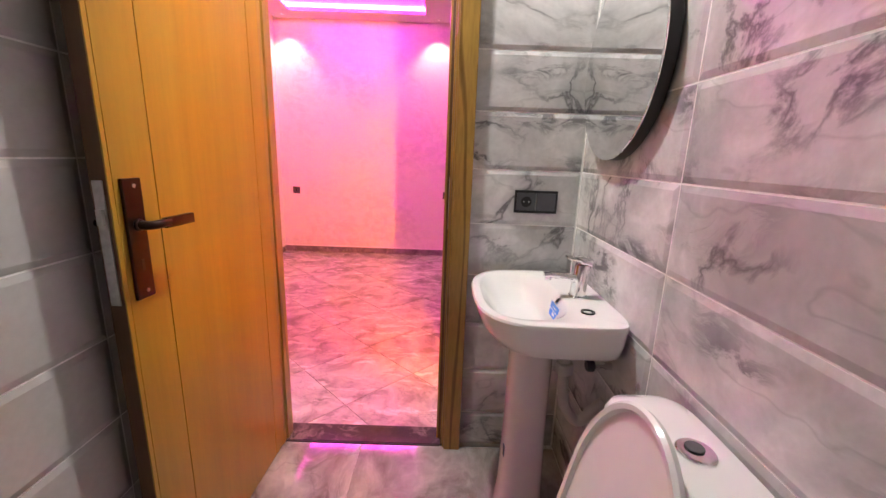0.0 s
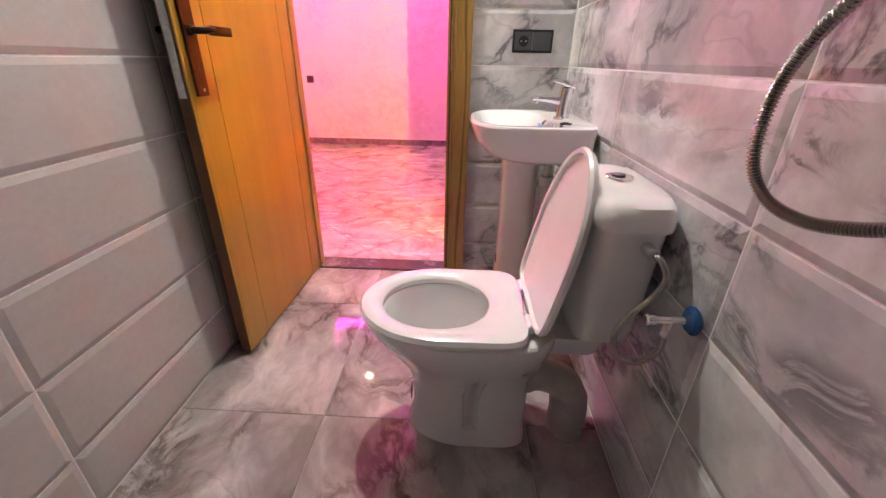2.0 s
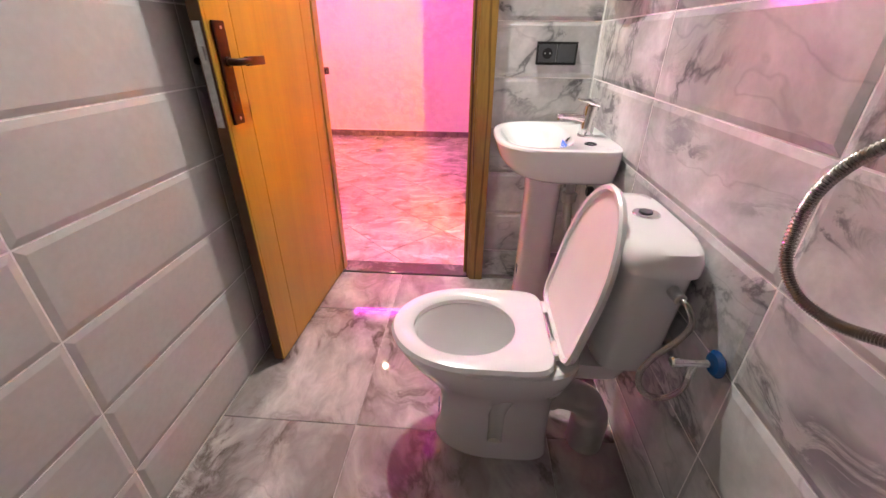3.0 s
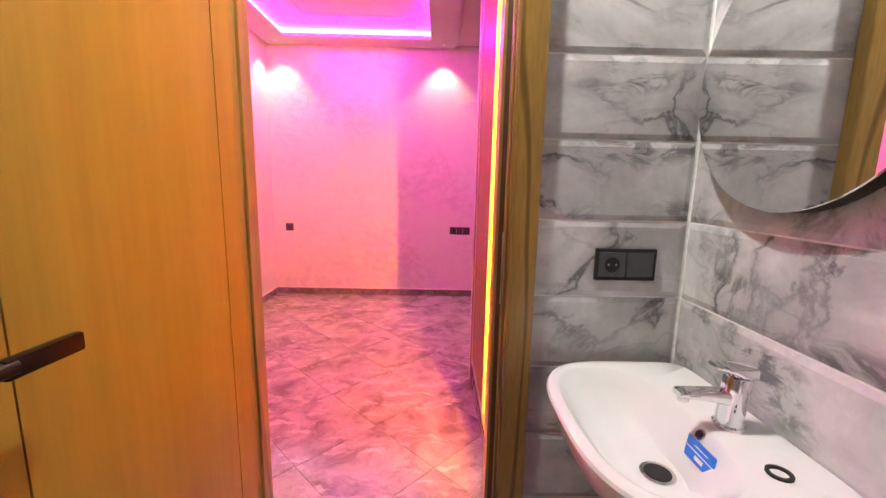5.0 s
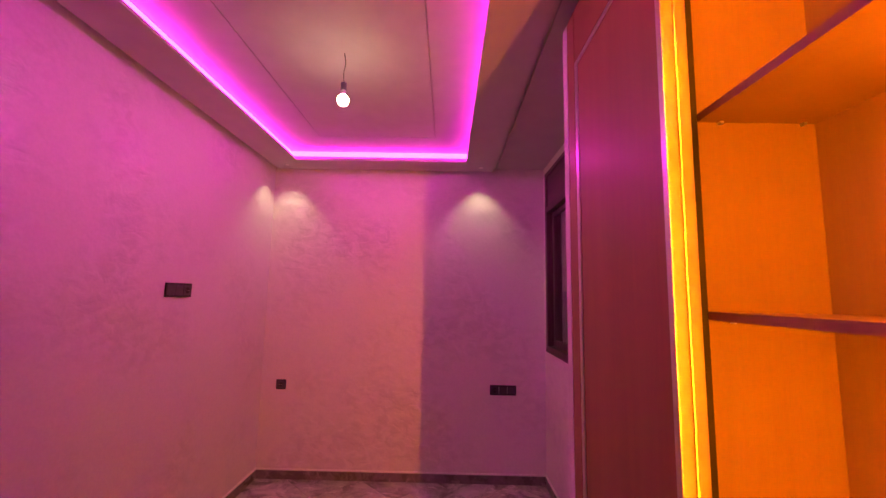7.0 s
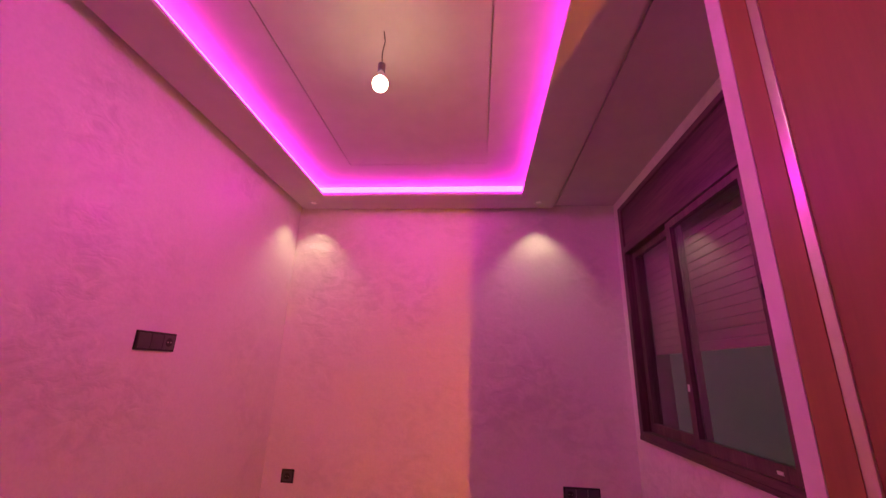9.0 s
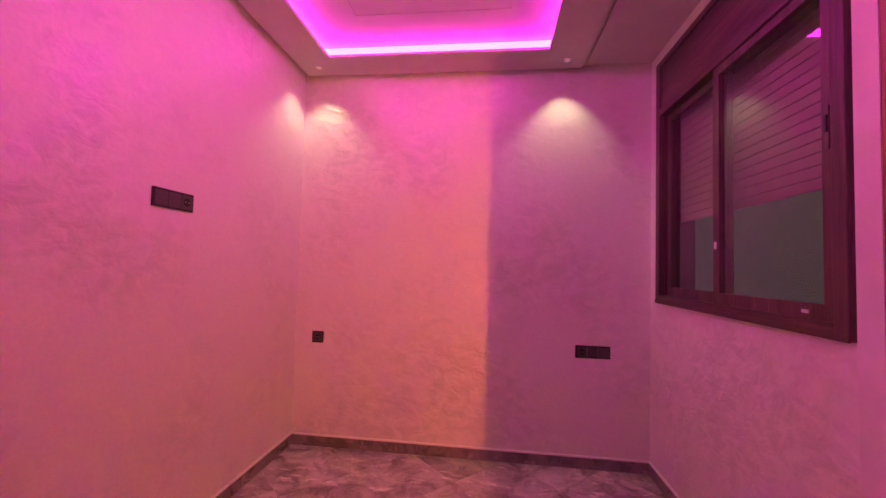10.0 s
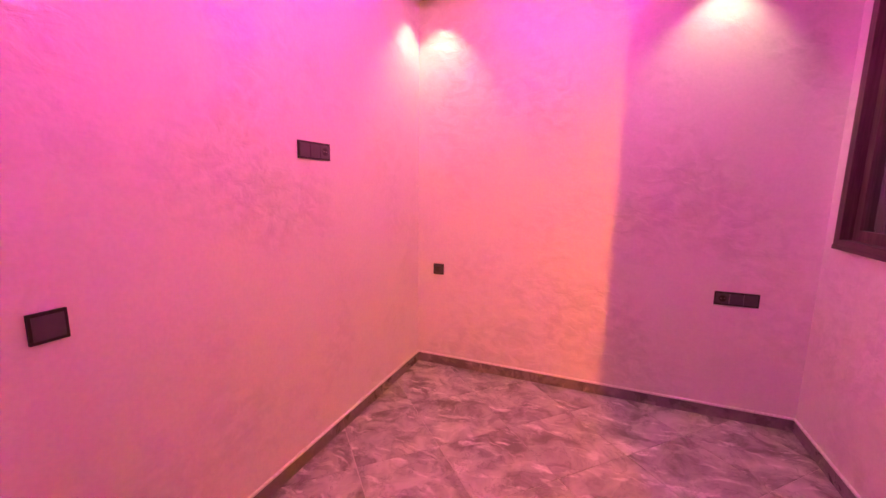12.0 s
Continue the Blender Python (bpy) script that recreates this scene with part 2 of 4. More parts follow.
def stucco(name, color):
    """Pearly decorative plaster: overlapping trowel strokes with changing sheen."""
    m, ns, ls, b = material(name)
    v = coords(ns, ls)
    warp = node(ns, "ShaderNodeTexNoise", Scale=2.6, Detail=3.0)
    ls.new(v, warp.inputs["Vector"])
    add = ns.new("ShaderNodeVectorMath")
    add.operation = "MULTIPLY_ADD"
    ls.new(warp.outputs["Color"], add.inputs[0])
    add.inputs[1].default_value = (0.14, 0.14, 0.14)
    ls.new(v, add.inputs[2])
    mp = ns.new("ShaderNodeMapping")
    mp.inputs["Rotation"].default_value = (0.7, 0.7, 0.4)
    mp.inputs["Scale"].default_value = (1.0, 1.0, 1.5)
    ls.new(add.outputs[0], mp.inputs["Vector"])
    strokes = node(ns, "ShaderNodeTexNoise", Scale=11.0, Detail=3.0, Roughness=0.5, Distortion=0.5)
    ls.new(mp.outputs["Vector"], strokes.inputs["Vector"])
    fine = node(ns, "ShaderNodeTexNoise", Scale=70.0, Detail=4.0)
    ls.new(v, fine.inputs["Vector"])
    big = node(ns, "ShaderNodeTexNoise", Scale=1.5, Detail=4.0, Roughness=0.55)
    ls.new(v, big.inputs["Vector"])
    patch = ramp(ns, [(0.44, (0.06, 0.06, 0.06)), (0.60, (1, 1, 1))])
    ls.new(big.outputs["Fac"], patch.inputs["Fac"])
    leaf_fac = ramp(ns, [(0.40, (0, 0, 0)), (0.60, (1, 1, 1))])
    ls.new(strokes.outputs["Fac"], leaf_fac.inputs["Fac"])
    shade = math_node(ns, ls, "MULTIPLY", leaf_fac.outputs["Color"], patch.outputs["Color"])
    # part of the strokes' gloss and relief shading is put into the colour
    col = mixed(ns, ls, shade, color, tuple(c * 0.90 for c in color))
    r3 = ramp(ns, [(0.35, (0.96, 0.96, 0.96)), (0.65, (1, 1, 1))])
    ls.new(fine.outputs["Fac"], r3.inputs["Fac"])
    ls.new(mixed(ns, ls, 1.0, col, r3.outputs["Color"], "MULTIPLY"), b.inputs["Base Color"])
    rr = math_node(ns, ls, "MULTIPLY_ADD", shade, -0.20)
    rr.node.inputs[2].default_value = 0.52
    ls.new(rr, b.inputs["Roughness"])
    hm = math_node(ns, ls, "MULTIPLY", strokes.outputs["Fac"], patch.outputs["Color"])
    h = math_node(ns, ls, "MULTIPLY_ADD", fine.outputs["Fac"], 0.08)
    ls.new(hm, h.node.inputs[2])
    bump(ns, ls, b, h, 0.7, 0.014)
    ls.new(math_node(ns, ls, "MULTIPLY", shade, 0.3), b.inputs["Metallic"])
    return m


def glow(name, color, strength):
    m, ns, ls, b = material(name)
    b.inputs["Base Color"].default_value = (0.8, 0.8, 0.8, 1)
    b.inputs["Emission Color"].default_value = (*color, 1)
    b.inputs["Emission Strength"].default_value = strength
    return m


def glass(name, tint=(0.9, 0.95, 0.93)):
    m, ns, ls, b = material(name)
    b.inputs["Base Color"].default_value = (*tint, 1)
    b.inputs["Roughness"].default_value = 0.02
    b.inputs["Transmission Weight"].default_value = 1.0
    b.inputs["IOR"].default_value = 1.45
    return m


M_WALL_TILE = marble("marble wall tile", (0.84, 0.83, 0.83), (0.46, 0.46, 0.47), (0.10, 0.10, 0.11), scale=2.7, vein_width=0.020, amount=0.85, patches=0.75, rough=0.07, spread=0.08)
M_PLAIN_TILE = marble("pale wall tile", (0.60, 0.59, 0.58), (0.53, 0.52, 0.51), (0.5, 0.49, 0.48), scale=2.0, amount=0.3, rough=0.16)
M_BATH_FLOOR = marble("veined floor tile", (0.72, 0.69, 0.67), (0.28, 0.25, 0.24), (0.12, 0.09, 0.08), scale=4.2, vein_width=0.035, rough=0.03, stretch=(1.0, 0.6, 1.0), patches=0.6, spread=0.03)
M_ROOM_FLOOR = feathered("grey feathered floor tile")
M_SKIRT = marble("grey marble skirting", (0.30, 0.28, 0.28), (0.17, 0.16, 0.16), (0.40, 0.37, 0.36), scale=5.0, rough=0.22)
M_SILL = marble("dark marble threshold", (0.10, 0.08, 0.09), (0.06, 0.05, 0.055), (0.22, 0.19, 0.19), scale=6.0, rough=0.03, spread=0.03)
M_GROUT = plain("white grout", (0.86, 0.85, 0.84), 0.8, vary=0.1, scale=60, relief=0.3)
M_FLOOR_GROUT = plain("pale floor grout", (0.58, 0.55, 0.54), 0.75, vary=0.12, scale=60, relief=0.3)
M_STUCCO = stucco("pearly stucco", (0.86, 0.84, 0.83))
M_CEIL = plain("matt ceiling paint", (0.60, 0.59, 0.58), 0.75, vary=0.03, scale=8, relief=0.08)
M_PLASTER = plain("plain plaster", (0.78, 0.77, 0.75), 0.8, vary=0.04, scale=12, relief=0.1)
M_DOOR = wood("golden door veneer", (0.47, 0.29, 0.036), (0.41, 0.24, 0.028), rough=0.3, line=0.22, coat=0.35)
M_DOOR_EDGE = wood("dark raw door edge", (0.16, 0.08, 0.03), (0.10, 0.05, 0.02), rough=0.5, coat=0.0)
M_FRAME = knotty("pine print door frame", (0.42, 0.25, 0.06), (0.20, 0.11, 0.028))
M_BRONZE = plain("dark bronze", (0.045, 0.028, 0.022), 0.32, 0.85, vary=0.15)
M_STEEL = plain("brushed steel", (0.55, 0.55, 0.54), 0.35, 1.0, vary=0.1, scale=80)
M_CHROME = plain("chrome", (0.80, 0.80, 0.81), 0.06, 1.0, vary=0.03)
M_HOSE = plain("chromed hose", (0.42, 0.39, 0.37), 0.2, 1.0, vary=0.1)
M_CERAMIC = plain("white glazed ceramic", (0.82, 0.82, 0.81), 0.07, vary=0.015, scale=6, coat=0.5)
M_SEAT = plain("white plastic", (0.80, 0.79, 0.78), 0.2, vary=0.02, scale=10)
M_PIPE = plain("grey-white plastic pipe", (0.50, 0.48, 0.46), 0.35, vary=0.06)
M_BLUE = plain("blue plastic", (0.006, 0.06, 0.20), 0.25, vary=0.05)
M_STICKER = plain("blue sticker", (0.02, 0.20, 0.78), 0.4, vary=0.04)
M_WHITE = plain("white print", (0.82, 0.84, 0.86), 0.5, vary=0.02)
M_BLACK = plain("black plastic", (0.012, 0.012, 0.013), 0.4, vary=0.1)
M_GREY = plain("anthracite plastic", (0.082, 0.086, 0.095), 0.35, vary=0.06)
M_SOCKET = plain("dark grey socket plastic", (0.075, 0.07, 0.085), 0.35, vary=0.08)
M_MIRROR = plain("mirror glass", (0.92, 0.93, 0.93), 0.0, 1.0, vary=0.0)
M_CLOSET_DOOR = wood("reddish wardrobe laminate", (0.35, 0.19, 0.075), (0.29, 0.155, 0.058), rough=0.38, line=0.2, coat=0.05)
M_CLOSET_IN = wood("light wood melamine", (0.31, 0.20, 0.055), (0.275, 0.175, 0.046), rough=0.4, line=0.15, coat=0.0)
M_ALU = plain("satin aluminium profile", (0.70, 0.66, 0.66), 0.3, 0.9, vary=0.04)
M_WINDOW = wood("dark walnut aluminium", (0.18, 0.108, 0.108), (0.07, 0.042, 0.043), rough=0.36, scale=1.2, line=1.1, coat=0.0)
M_WINDOW_ALONG = wood("dark walnut aluminium along", (0.16, 0.095, 0.095), (0.06, 0.036, 0.037), rough=0.36, scale=1.2, along="y", line=1.1, coat=0.0)
M_SLAT = plain("brown shutter slat", (0.25, 0.16, 0.145), 0.45, vary=0.08)
M_GLASS = glass("window glass")
M_LED = glow("magenta led strip", (1.0, 0.020, 0.67), LED_STRENGTH)
M_AMBER = glow("amber led strip", (1.0, 0.215, 0.002), CLOSET_STRENGTH)
M_BULB = glow("lit bulb glass", (1.0, 0.72, 0.42), BULB_STRENGTH)
M_LAMP = glow("lit lamp diffuser", (1.0, 0.97, 0.92), 12.0)
M_LENS = glow("lit downlight lens", (1.0, 0.75, 0.45), 0.12)


# ---- building helpers ----
def box(bm, x0, y0, z0, x1, y1, z1, bevel=0.0):
    made = bmesh.ops.create_cube(bm, size=1.0)["verts"]
    for v in made:
        v.co = Vector(((x0 + x1) / 2 + v.co.x * (x1 - x0), (y0 + y1) / 2 + v.co.y * (y1 - y0), (z0 + z1) / 2 + v.co.z * (z1 - z0)))
    if bevel:
        edges = list({e for v in made for e in v.link_edges})
        bmesh.ops.bevel(bm, geom=edges, offset=bevel, segments=2, affect="EDGES", profile=0.7)
    return bm


def boxes(*dims, bevel=0.0):
    bm = bmesh.new()
    for d in dims:
        box(bm, *d, bevel=bevel)
    return bm


def loft(bm, rings, cap_first=True, cap_last=True, closed=False):
    rows = [[bm.verts.new(p) for p in ring] for ring in rings]
    n = len(rows[0])
    pairs = list(zip(rows, rows[1:])) + ([(rows[-1], rows[0])] if closed else [])
    for a, b in pairs:
        for i in range(n):
            bm.faces.new((a[i], a[(i + 1) % n], b[(i + 1) % n], b[i]))
    if cap_first and not closed:
        bm.faces.new(list(reversed(rows[0])))
    if cap_last and not closed:
        bm.faces.new(rows[-1])
    bmesh.ops.recalc_face_normals(bm, faces=bm.faces[:])
    return bm


def disc(centre, axis, radius, depth, segments=32, rounding=0.0):
    """A short cylinder with rounded rims, from centre along axis."""
    a = Vector(axis).normalized()
    u = a.orthogonal().normalized()
    w = a.cross(u)
    steps = [(0, radius - rounding), (rounding, radius), (depth - rounding, radius), (depth, radius - rounding)] if rounding else [(0, radius), (depth, radius)]
    rings = [[Vector(centre) + a * d + (u * math.cos(k * math.tau / segments) + w * math.sin(k * math.tau / segments)) * r for k in range(segments)] for d, r in steps]
    return loft(bmesh.new(), rings)


def smooth_line(points, per=8):
    """A Catmull-Rom line through the points."""
    p = [Vector(q) for q in points]
    p = [p[0] * 2 - p[1]] + p + [p[-1] * 2 - p[-2]]
    out = []
    for a, b, c, d in zip(p, p[1:], p[2:], p[3:]):
        for k in range(per):
            t = k / per
            out.append(0.5 * (2 * b + (c - a) * t + (2 * a - 5 * b + 4 * c - d) * t * t + (3 * b - a - 3 * c + d) * t ** 3))
    out.append(p[-2])
    return out


def sweep(line, radius, segments=12):
    """A tube along a line; radius may be a function of the point's number."""
    rings, u = [], None
    for i, p in enumerate(line):
        d = (line[min(i + 1, len(line) - 1)] - line[max(i - 1, 0)]).normalized()
        u = d.orthogonal().normalized() if u is None else (u - d * u.dot(d)).normalized()
        w = d.cross(u)
        r = radius(i) if callable(radius) else radius
        rings.append([p + (u * math.cos(k * math.tau / segments) + w * math.sin(k * math.tau / segments)) * r for k in range(segments)])
    return loft(bmesh.new(), rings)


def part(name, bm, mat, parent=None, label="", smooth=False):
    me = bpy.data.meshes.new(name)
    bm.to_mesh(me)
    bm.free()
    me.materials.append(mat)
    if smooth:
        me.shade_smooth()
        me.set_sharp_from_angle(angle=radians(40))
    ob = new(name, me)
    if parent is not None:
        ob.parent = parent
        if parent.type == "EMPTY":
            ob.matrix_parent_inverse = Matrix.Translation(-parent.location)
    return tagged(ob, label)


def thing(name, at, label, category, group="", kind=""):
    ob = new(name)
    ob.empty_display_size = 0.05
    ob.location = at
    return tagged(ob, label, category, group, kind)


def structure(name, bm, mat, label, category):
    return tagged(part(name, bm, mat), label, category, kind="structure")


# ---- large structure: bathroom ----
T = 0.12
floor_bath = structure("floor_bathroom", boxes((BX0 - T, BY0 - T, -0.20, BX1 + T, BY1 - 0.015, -0.004)), M_FLOOR_GROUT, "pale joints under glossy veined marble floor tiles", "floor")
wall_bath_east = structure("wall_bathroom_east", boxes((BX1 + 0.004, BY0 - T, -0.20, BX1 + 0.004 + T, BY1 + 0.10, BH + 0.3)), M_GROUT, "bathroom wall with bevelled veined marble tiles", "wall")
wall_bath_west = structure("wall_bathroom_west", boxes((BX0 - 0.004 - T, BY0 - T, -0.20, BX0 - 0.004, BY1 + 0.004, BH + 0.3)), M_GROUT, "bathroom wall with bevelled pale plain tiles", "wall")
wall_bath_south = structure("wall_bathroom_south", boxes((BX0 - 0.004, BY0 - T, -0.20, BX1 + 0.004, BY0 - 0.004, BH + 0.3)), M_GROUT, "tiled bathroom wall opposite the door", "wall")
ceiling_bath = structure("ceiling_bathroom", boxes((BX0 - T, BY0 - T, BH, BX1 + T, BY1, BH + 0.12)), M_CEIL, "plain white bathroom ceiling", "ceiling")

# partition with the doorway, rough opening a little wider than the lining
PO0, PO1, POH = DX0 - 0.035, DX1 + 0.035, DH + 0.035
wall_part = structure("wall_partition", boxes(
    (RX0 - T, BY1 + 0.004, -0.20, PO0, RY0, 3.0),
    (PO1, BY1 + 0.004, -0.20, BX1 + 0.004, RY0, 3.0),
    (PO0, BY1 + 0.004, POH, PO1, RY0, 3.0)), M_GROUT, "partition wall with doorway, tiled on the bathroom side", "wall")
wall_part_face = structure("wall_south", boxes(
    (RX0, RY0, RF - 0.1, PO0, RY0 + 0.004, 2.9),
    (PO1, RY0, RF - 0.1, RX1, RY0 + 0.004, 2.9),
    (PO0, RY0, POH, PO1, RY0 + 0.004, 2.9)), M_STUCCO, "pearly stucco face of the partition wall", "wall")

# ---- large structure: bedroom ----
floor_room = structure("floor_bedroom", boxes((RX0 - T, RY0, -0.25, RX1 + T + 0.1, RY1 + T, RF - 0.003)), M_FLOOR_GROUT, "pale joints under grey marble tiles laid diagonally", "floor")
wall_north = structure("wall_north", boxes((RX0 - T, RY1, -0.25, RX1 + T, RY1 + T, 3.0)), M_STUCCO, "pearly stucco wall with trowel strokes", "wall")
wall_west = structure("wall_west", boxes((RX0 - T, RY0 + 0.004, -0.25, RX0, RY1, 3.0)), M_STUCCO, "pearly stucco side wall with trowel strokes", "wall")
wy0, wy1, wz0, wz1 = WIN[0] + 0.02, WIN[1] - 0.02, WIN[2] + 0.02, WIN[3] - 0.02
wall_east = structure("wall_east", boxes(
    (RX1, RY0 + 0.004, -0.25, RX1 + 0.2, wy0, 3.0),
    (RX1, wy1, -0.25, RX1 + 0.2, RY1, 3.0),
    (RX1, wy0, -0.25, RX1 + 0.2, wy1, wz0),
    (RX1, wy0, wz1, RX1 + 0.2, wy1, 3.0)), M_STUCCO, "pearly stucco wall with the window opening", "wall")

# ceiling: flat slab, lowered frame with a cove round the raised middle
CZ, FZ, UZ = 2.685, 2.645, 2.766
OX0, OX1, OY0, OY1 = -1.192, 0.257, 3.38, 6.186
EX0, EX1, EY0, EY1 = -1.445, 0.507, 3.14, 6.432
CO = 0.075


def ring_boxes(x0, y0, x1, y1, ix0, iy0, ix1, iy1, z0, z1):
    return [(x0, y0, z0, x1, iy0, z1), (x0, iy1, z0, x1, y1, z1), (x0, iy0, z0, ix0, iy1, z1), (ix1, iy0, z0, x1, iy1, z1)]


ceiling_room = structure("ceiling_bedroom", boxes(
    *ring_boxes(RX0, RY0 + 0.004, RX1, RY1, OX0 - CO, OY0 - CO, OX1 + CO, OY1 + CO, CZ, 2.95),
    *ring_boxes(EX0, EY0, EX1, EY1, OX0 - CO, OY0 - CO, OX1 + CO, OY1 + CO, FZ + 0.016, CZ),
    *ring_boxes(EX0, EY0, EX1, EY1, OX0, OY0, OX1, OY1, FZ, FZ + 0.016),
    (OX0 - CO, OY0 - CO, UZ, OX1 + CO, OY1 + CO, 2.95),
    *ring_boxes(OX0 - CO, OY0 - CO, OX1 + CO, OY1 + CO, -0.918, 3.68, 0.004, 5.93, UZ - 0.014, UZ),
    (-0.912, 3.686, UZ - 0.014, -0.002, 5.924, UZ)), M_CEIL, "white plasterboard tray ceiling with lowered frame and cove", "ceiling")
trim = structure("trim_ceiling", boxes(
    (EX1 + 0.035, EY0, CZ - 0.012, EX1 + 0.055, EY1, CZ),
    (EX1, EY0, CZ - 0.02, EX1 + 0.012, EY1, CZ)), M_CEIL, "narrow plaster bead along the lowered ceiling frame", "trim")

# threshold
structure("threshold", boxes((DX0 - 0.03, BY1 - 0.013, RF, DX1 + 0.03, RY0 + 0.004, 0.006), bevel=0.003), M_SILL, "dark polished marble threshold in the doorway", "threshold")

# black strip put in for the dark line of the gap
structure("threshold_joint", boxes((DX0, BY1 - 0.020, -0.002, DX1, BY1 - 0.0135, 0.004)), M_BLACK, "black strip standing for the dark gap along the threshold", "joint")

# skirting along the bedroom walls
SK, SKT = RF + 0.072, 0.012
for nm, dims in (("baseboard_north", (RX0 + SKT, RY1 - SKT, RF, RX1 - SKT, RY1, SK)),
                 ("baseboard_west", (RX0, RY0 + 0.004, RF, RX0 + SKT, RY1, SK)),
                 ("baseboard_east", (RX1 - SKT, WY1, RF, RX1, RY1, SK))):
    structure(nm, boxes(dims, bevel=0.002), M_SKIRT, "grey marble skirting tile along the wall foot", "baseboard")


for nm, dims in (("trim_caulk_north", (RX0 + 0.010, RY1 - 0.013, SK, RX1 - 0.010, RY1, SK + 0.010)),
                 ("trim_caulk_west", (RX0, RY0 + 0.004, SK, RX0 + 0.013, RY1, SK + 0.010)),
                 ("trim_caulk_east", (RX1 - 0.013, WY1, SK, RX1, RY1, SK + 0.010))):
    structure(nm, boxes(dims), M_GROUT, "white caulk bead on top of the skirting", "trim")

# ---- doorway: frame and open leaf ----
door = thing("door_1", (DX0, BY1, 0), "open golden wood-veneer bathroom door in a pine-print frame", "door", kind="structure")
FR = 0.038
part("door_casing", boxes((DX0 - 0.085, BY1 - FR, 0.0, DX0, BY1 + 0.003, DH + 0.085), bevel=0.004), M_FRAME, door)
part("door_lining", boxes((DX0 - 0.034, BY1 + 0.003, 0.006, DX0 - 0.006, 3.074, DH + 0.03), bevel=0.002), M_FRAME, door)
part("door_stop", boxes((DX0 - 0.0055, BY1 - 0.008, 0.006, DX0 + 0.008, BY1 + 0.044, DH), bevel=0.003), M_FRAME, door)
part("rubber_seal", boxes((DX0 - 0.011, BY1 + 0.046, 0.006, DX0 - 0.001, BY1 + 0.054, DH), bevel=0.002), M_BLACK, door)
# lock side: face board, moulded rebate, stop with its seal
part("door_casing", boxes((DX1 + 0.019, BY1 - FR, 0.0, DX1 + 0.085, BY1 - 0.0025, DH + 0.085), bevel=0.005), M_FRAME, door)
part("door_lining", boxes((DX1 + 0.012, BY1 - 0.032, 0.006, DX1 + 0.0345, 3.074, DH + 0.03), bevel=0.002), M_FRAME, door)
part("moulding", boxes((DX1 + 0.005, BY1 - 0.016, 0.006, DX1 + 0.0115, BY1 + 0.004, DH), bevel=0.003), M_FRAME, door)
part("door_stop", boxes((DX1 - 0.012, BY1 + 0.024, 0.006, DX1 + 0.0115, BY1 + 0.085, DH), bevel=0.004), M_FRAME, door)
part("rubber_seal", boxes((DX1 - 0.004, BY1 + 0.0195, 0.006, DX1 + 0.0115, BY1 + 0.0235, DH), bevel=0.001), M_DOOR_EDGE, door, "brown rubber seal")
part("door_casing", boxes((DX0, BY1 - FR, DH, DX1, BY1 + 0.003, DH + 0.085), bevel=0.004), M_FRAME, door)
part("door_lining", boxes((DX0 - 0.006, BY1 + 0.003, DH, DX1 + 0.006, 3.074, DH + 0.03)), M_FRAME, door)
part("strike_plate", boxes((DX1 + 0.003, BY1 - 0.012, 0.93, DX1 + 0.0048, BY1 + 0.002, 1.12)), M_STEEL, door, "steel strike plate")

# leaf, turned about its hinge; built with its length along -y
LEAF = 0.655
turn = Matrix.Translation((DX0, BY1 - 0.028, 0)) @ Matrix.Rotation(radians(-2.4), 4, "Z")


def leaf_part(name, bm, mat, parent, label="", smooth=False):
    bmesh.ops.transform(bm, matrix=turn, verts=bm.verts[:])
    return part(name, bm, mat, parent, label, smooth)


leaf = leaf_part("leaf", boxes((-0.037, -LEAF, 0.008, -0.003, 0.0, DH - 0.004), bevel=0.001), M_DOOR_EDGE, door, "dark raw leaf edge")
for y0, y1 in ((-LEAF + 0.012, -0.533), (-0.5305, -0.078), (-0.075, -0.002)):
    leaf_part("face_board", boxes((-0.004, y0, 0.008, 0.0, y1, DH - 0.004), bevel=0.0012), M_DOOR, leaf)
    leaf_part("back_board", boxes((-0.040, y0, 0.008, -0.036, y1, DH - 0.004), bevel=0.0012), M_DOOR, leaf)
leaf_part("edge_band", boxes((-0.004, -LEAF, 0.008, 0.0, -LEAF + 0.0105, DH - 0.004), bevel=0.0012), M_DOOR, leaf)
leaf_part("lock_faceplate", boxes((-0.031, -LEAF - 0.003, 0.865, -0.010, -LEAF + 0.0005, 1.125), bevel=0.001), M_STEEL, leaf, "brushed steel lock faceplate")
leaf_part("latch_bolt", boxes((-0.027, -LEAF - 0.010, 1.035, -0.014, -LEAF, 1.068), bevel=0.002), M_STEEL, leaf)
PY = -0.607                      # middle of the handle plate
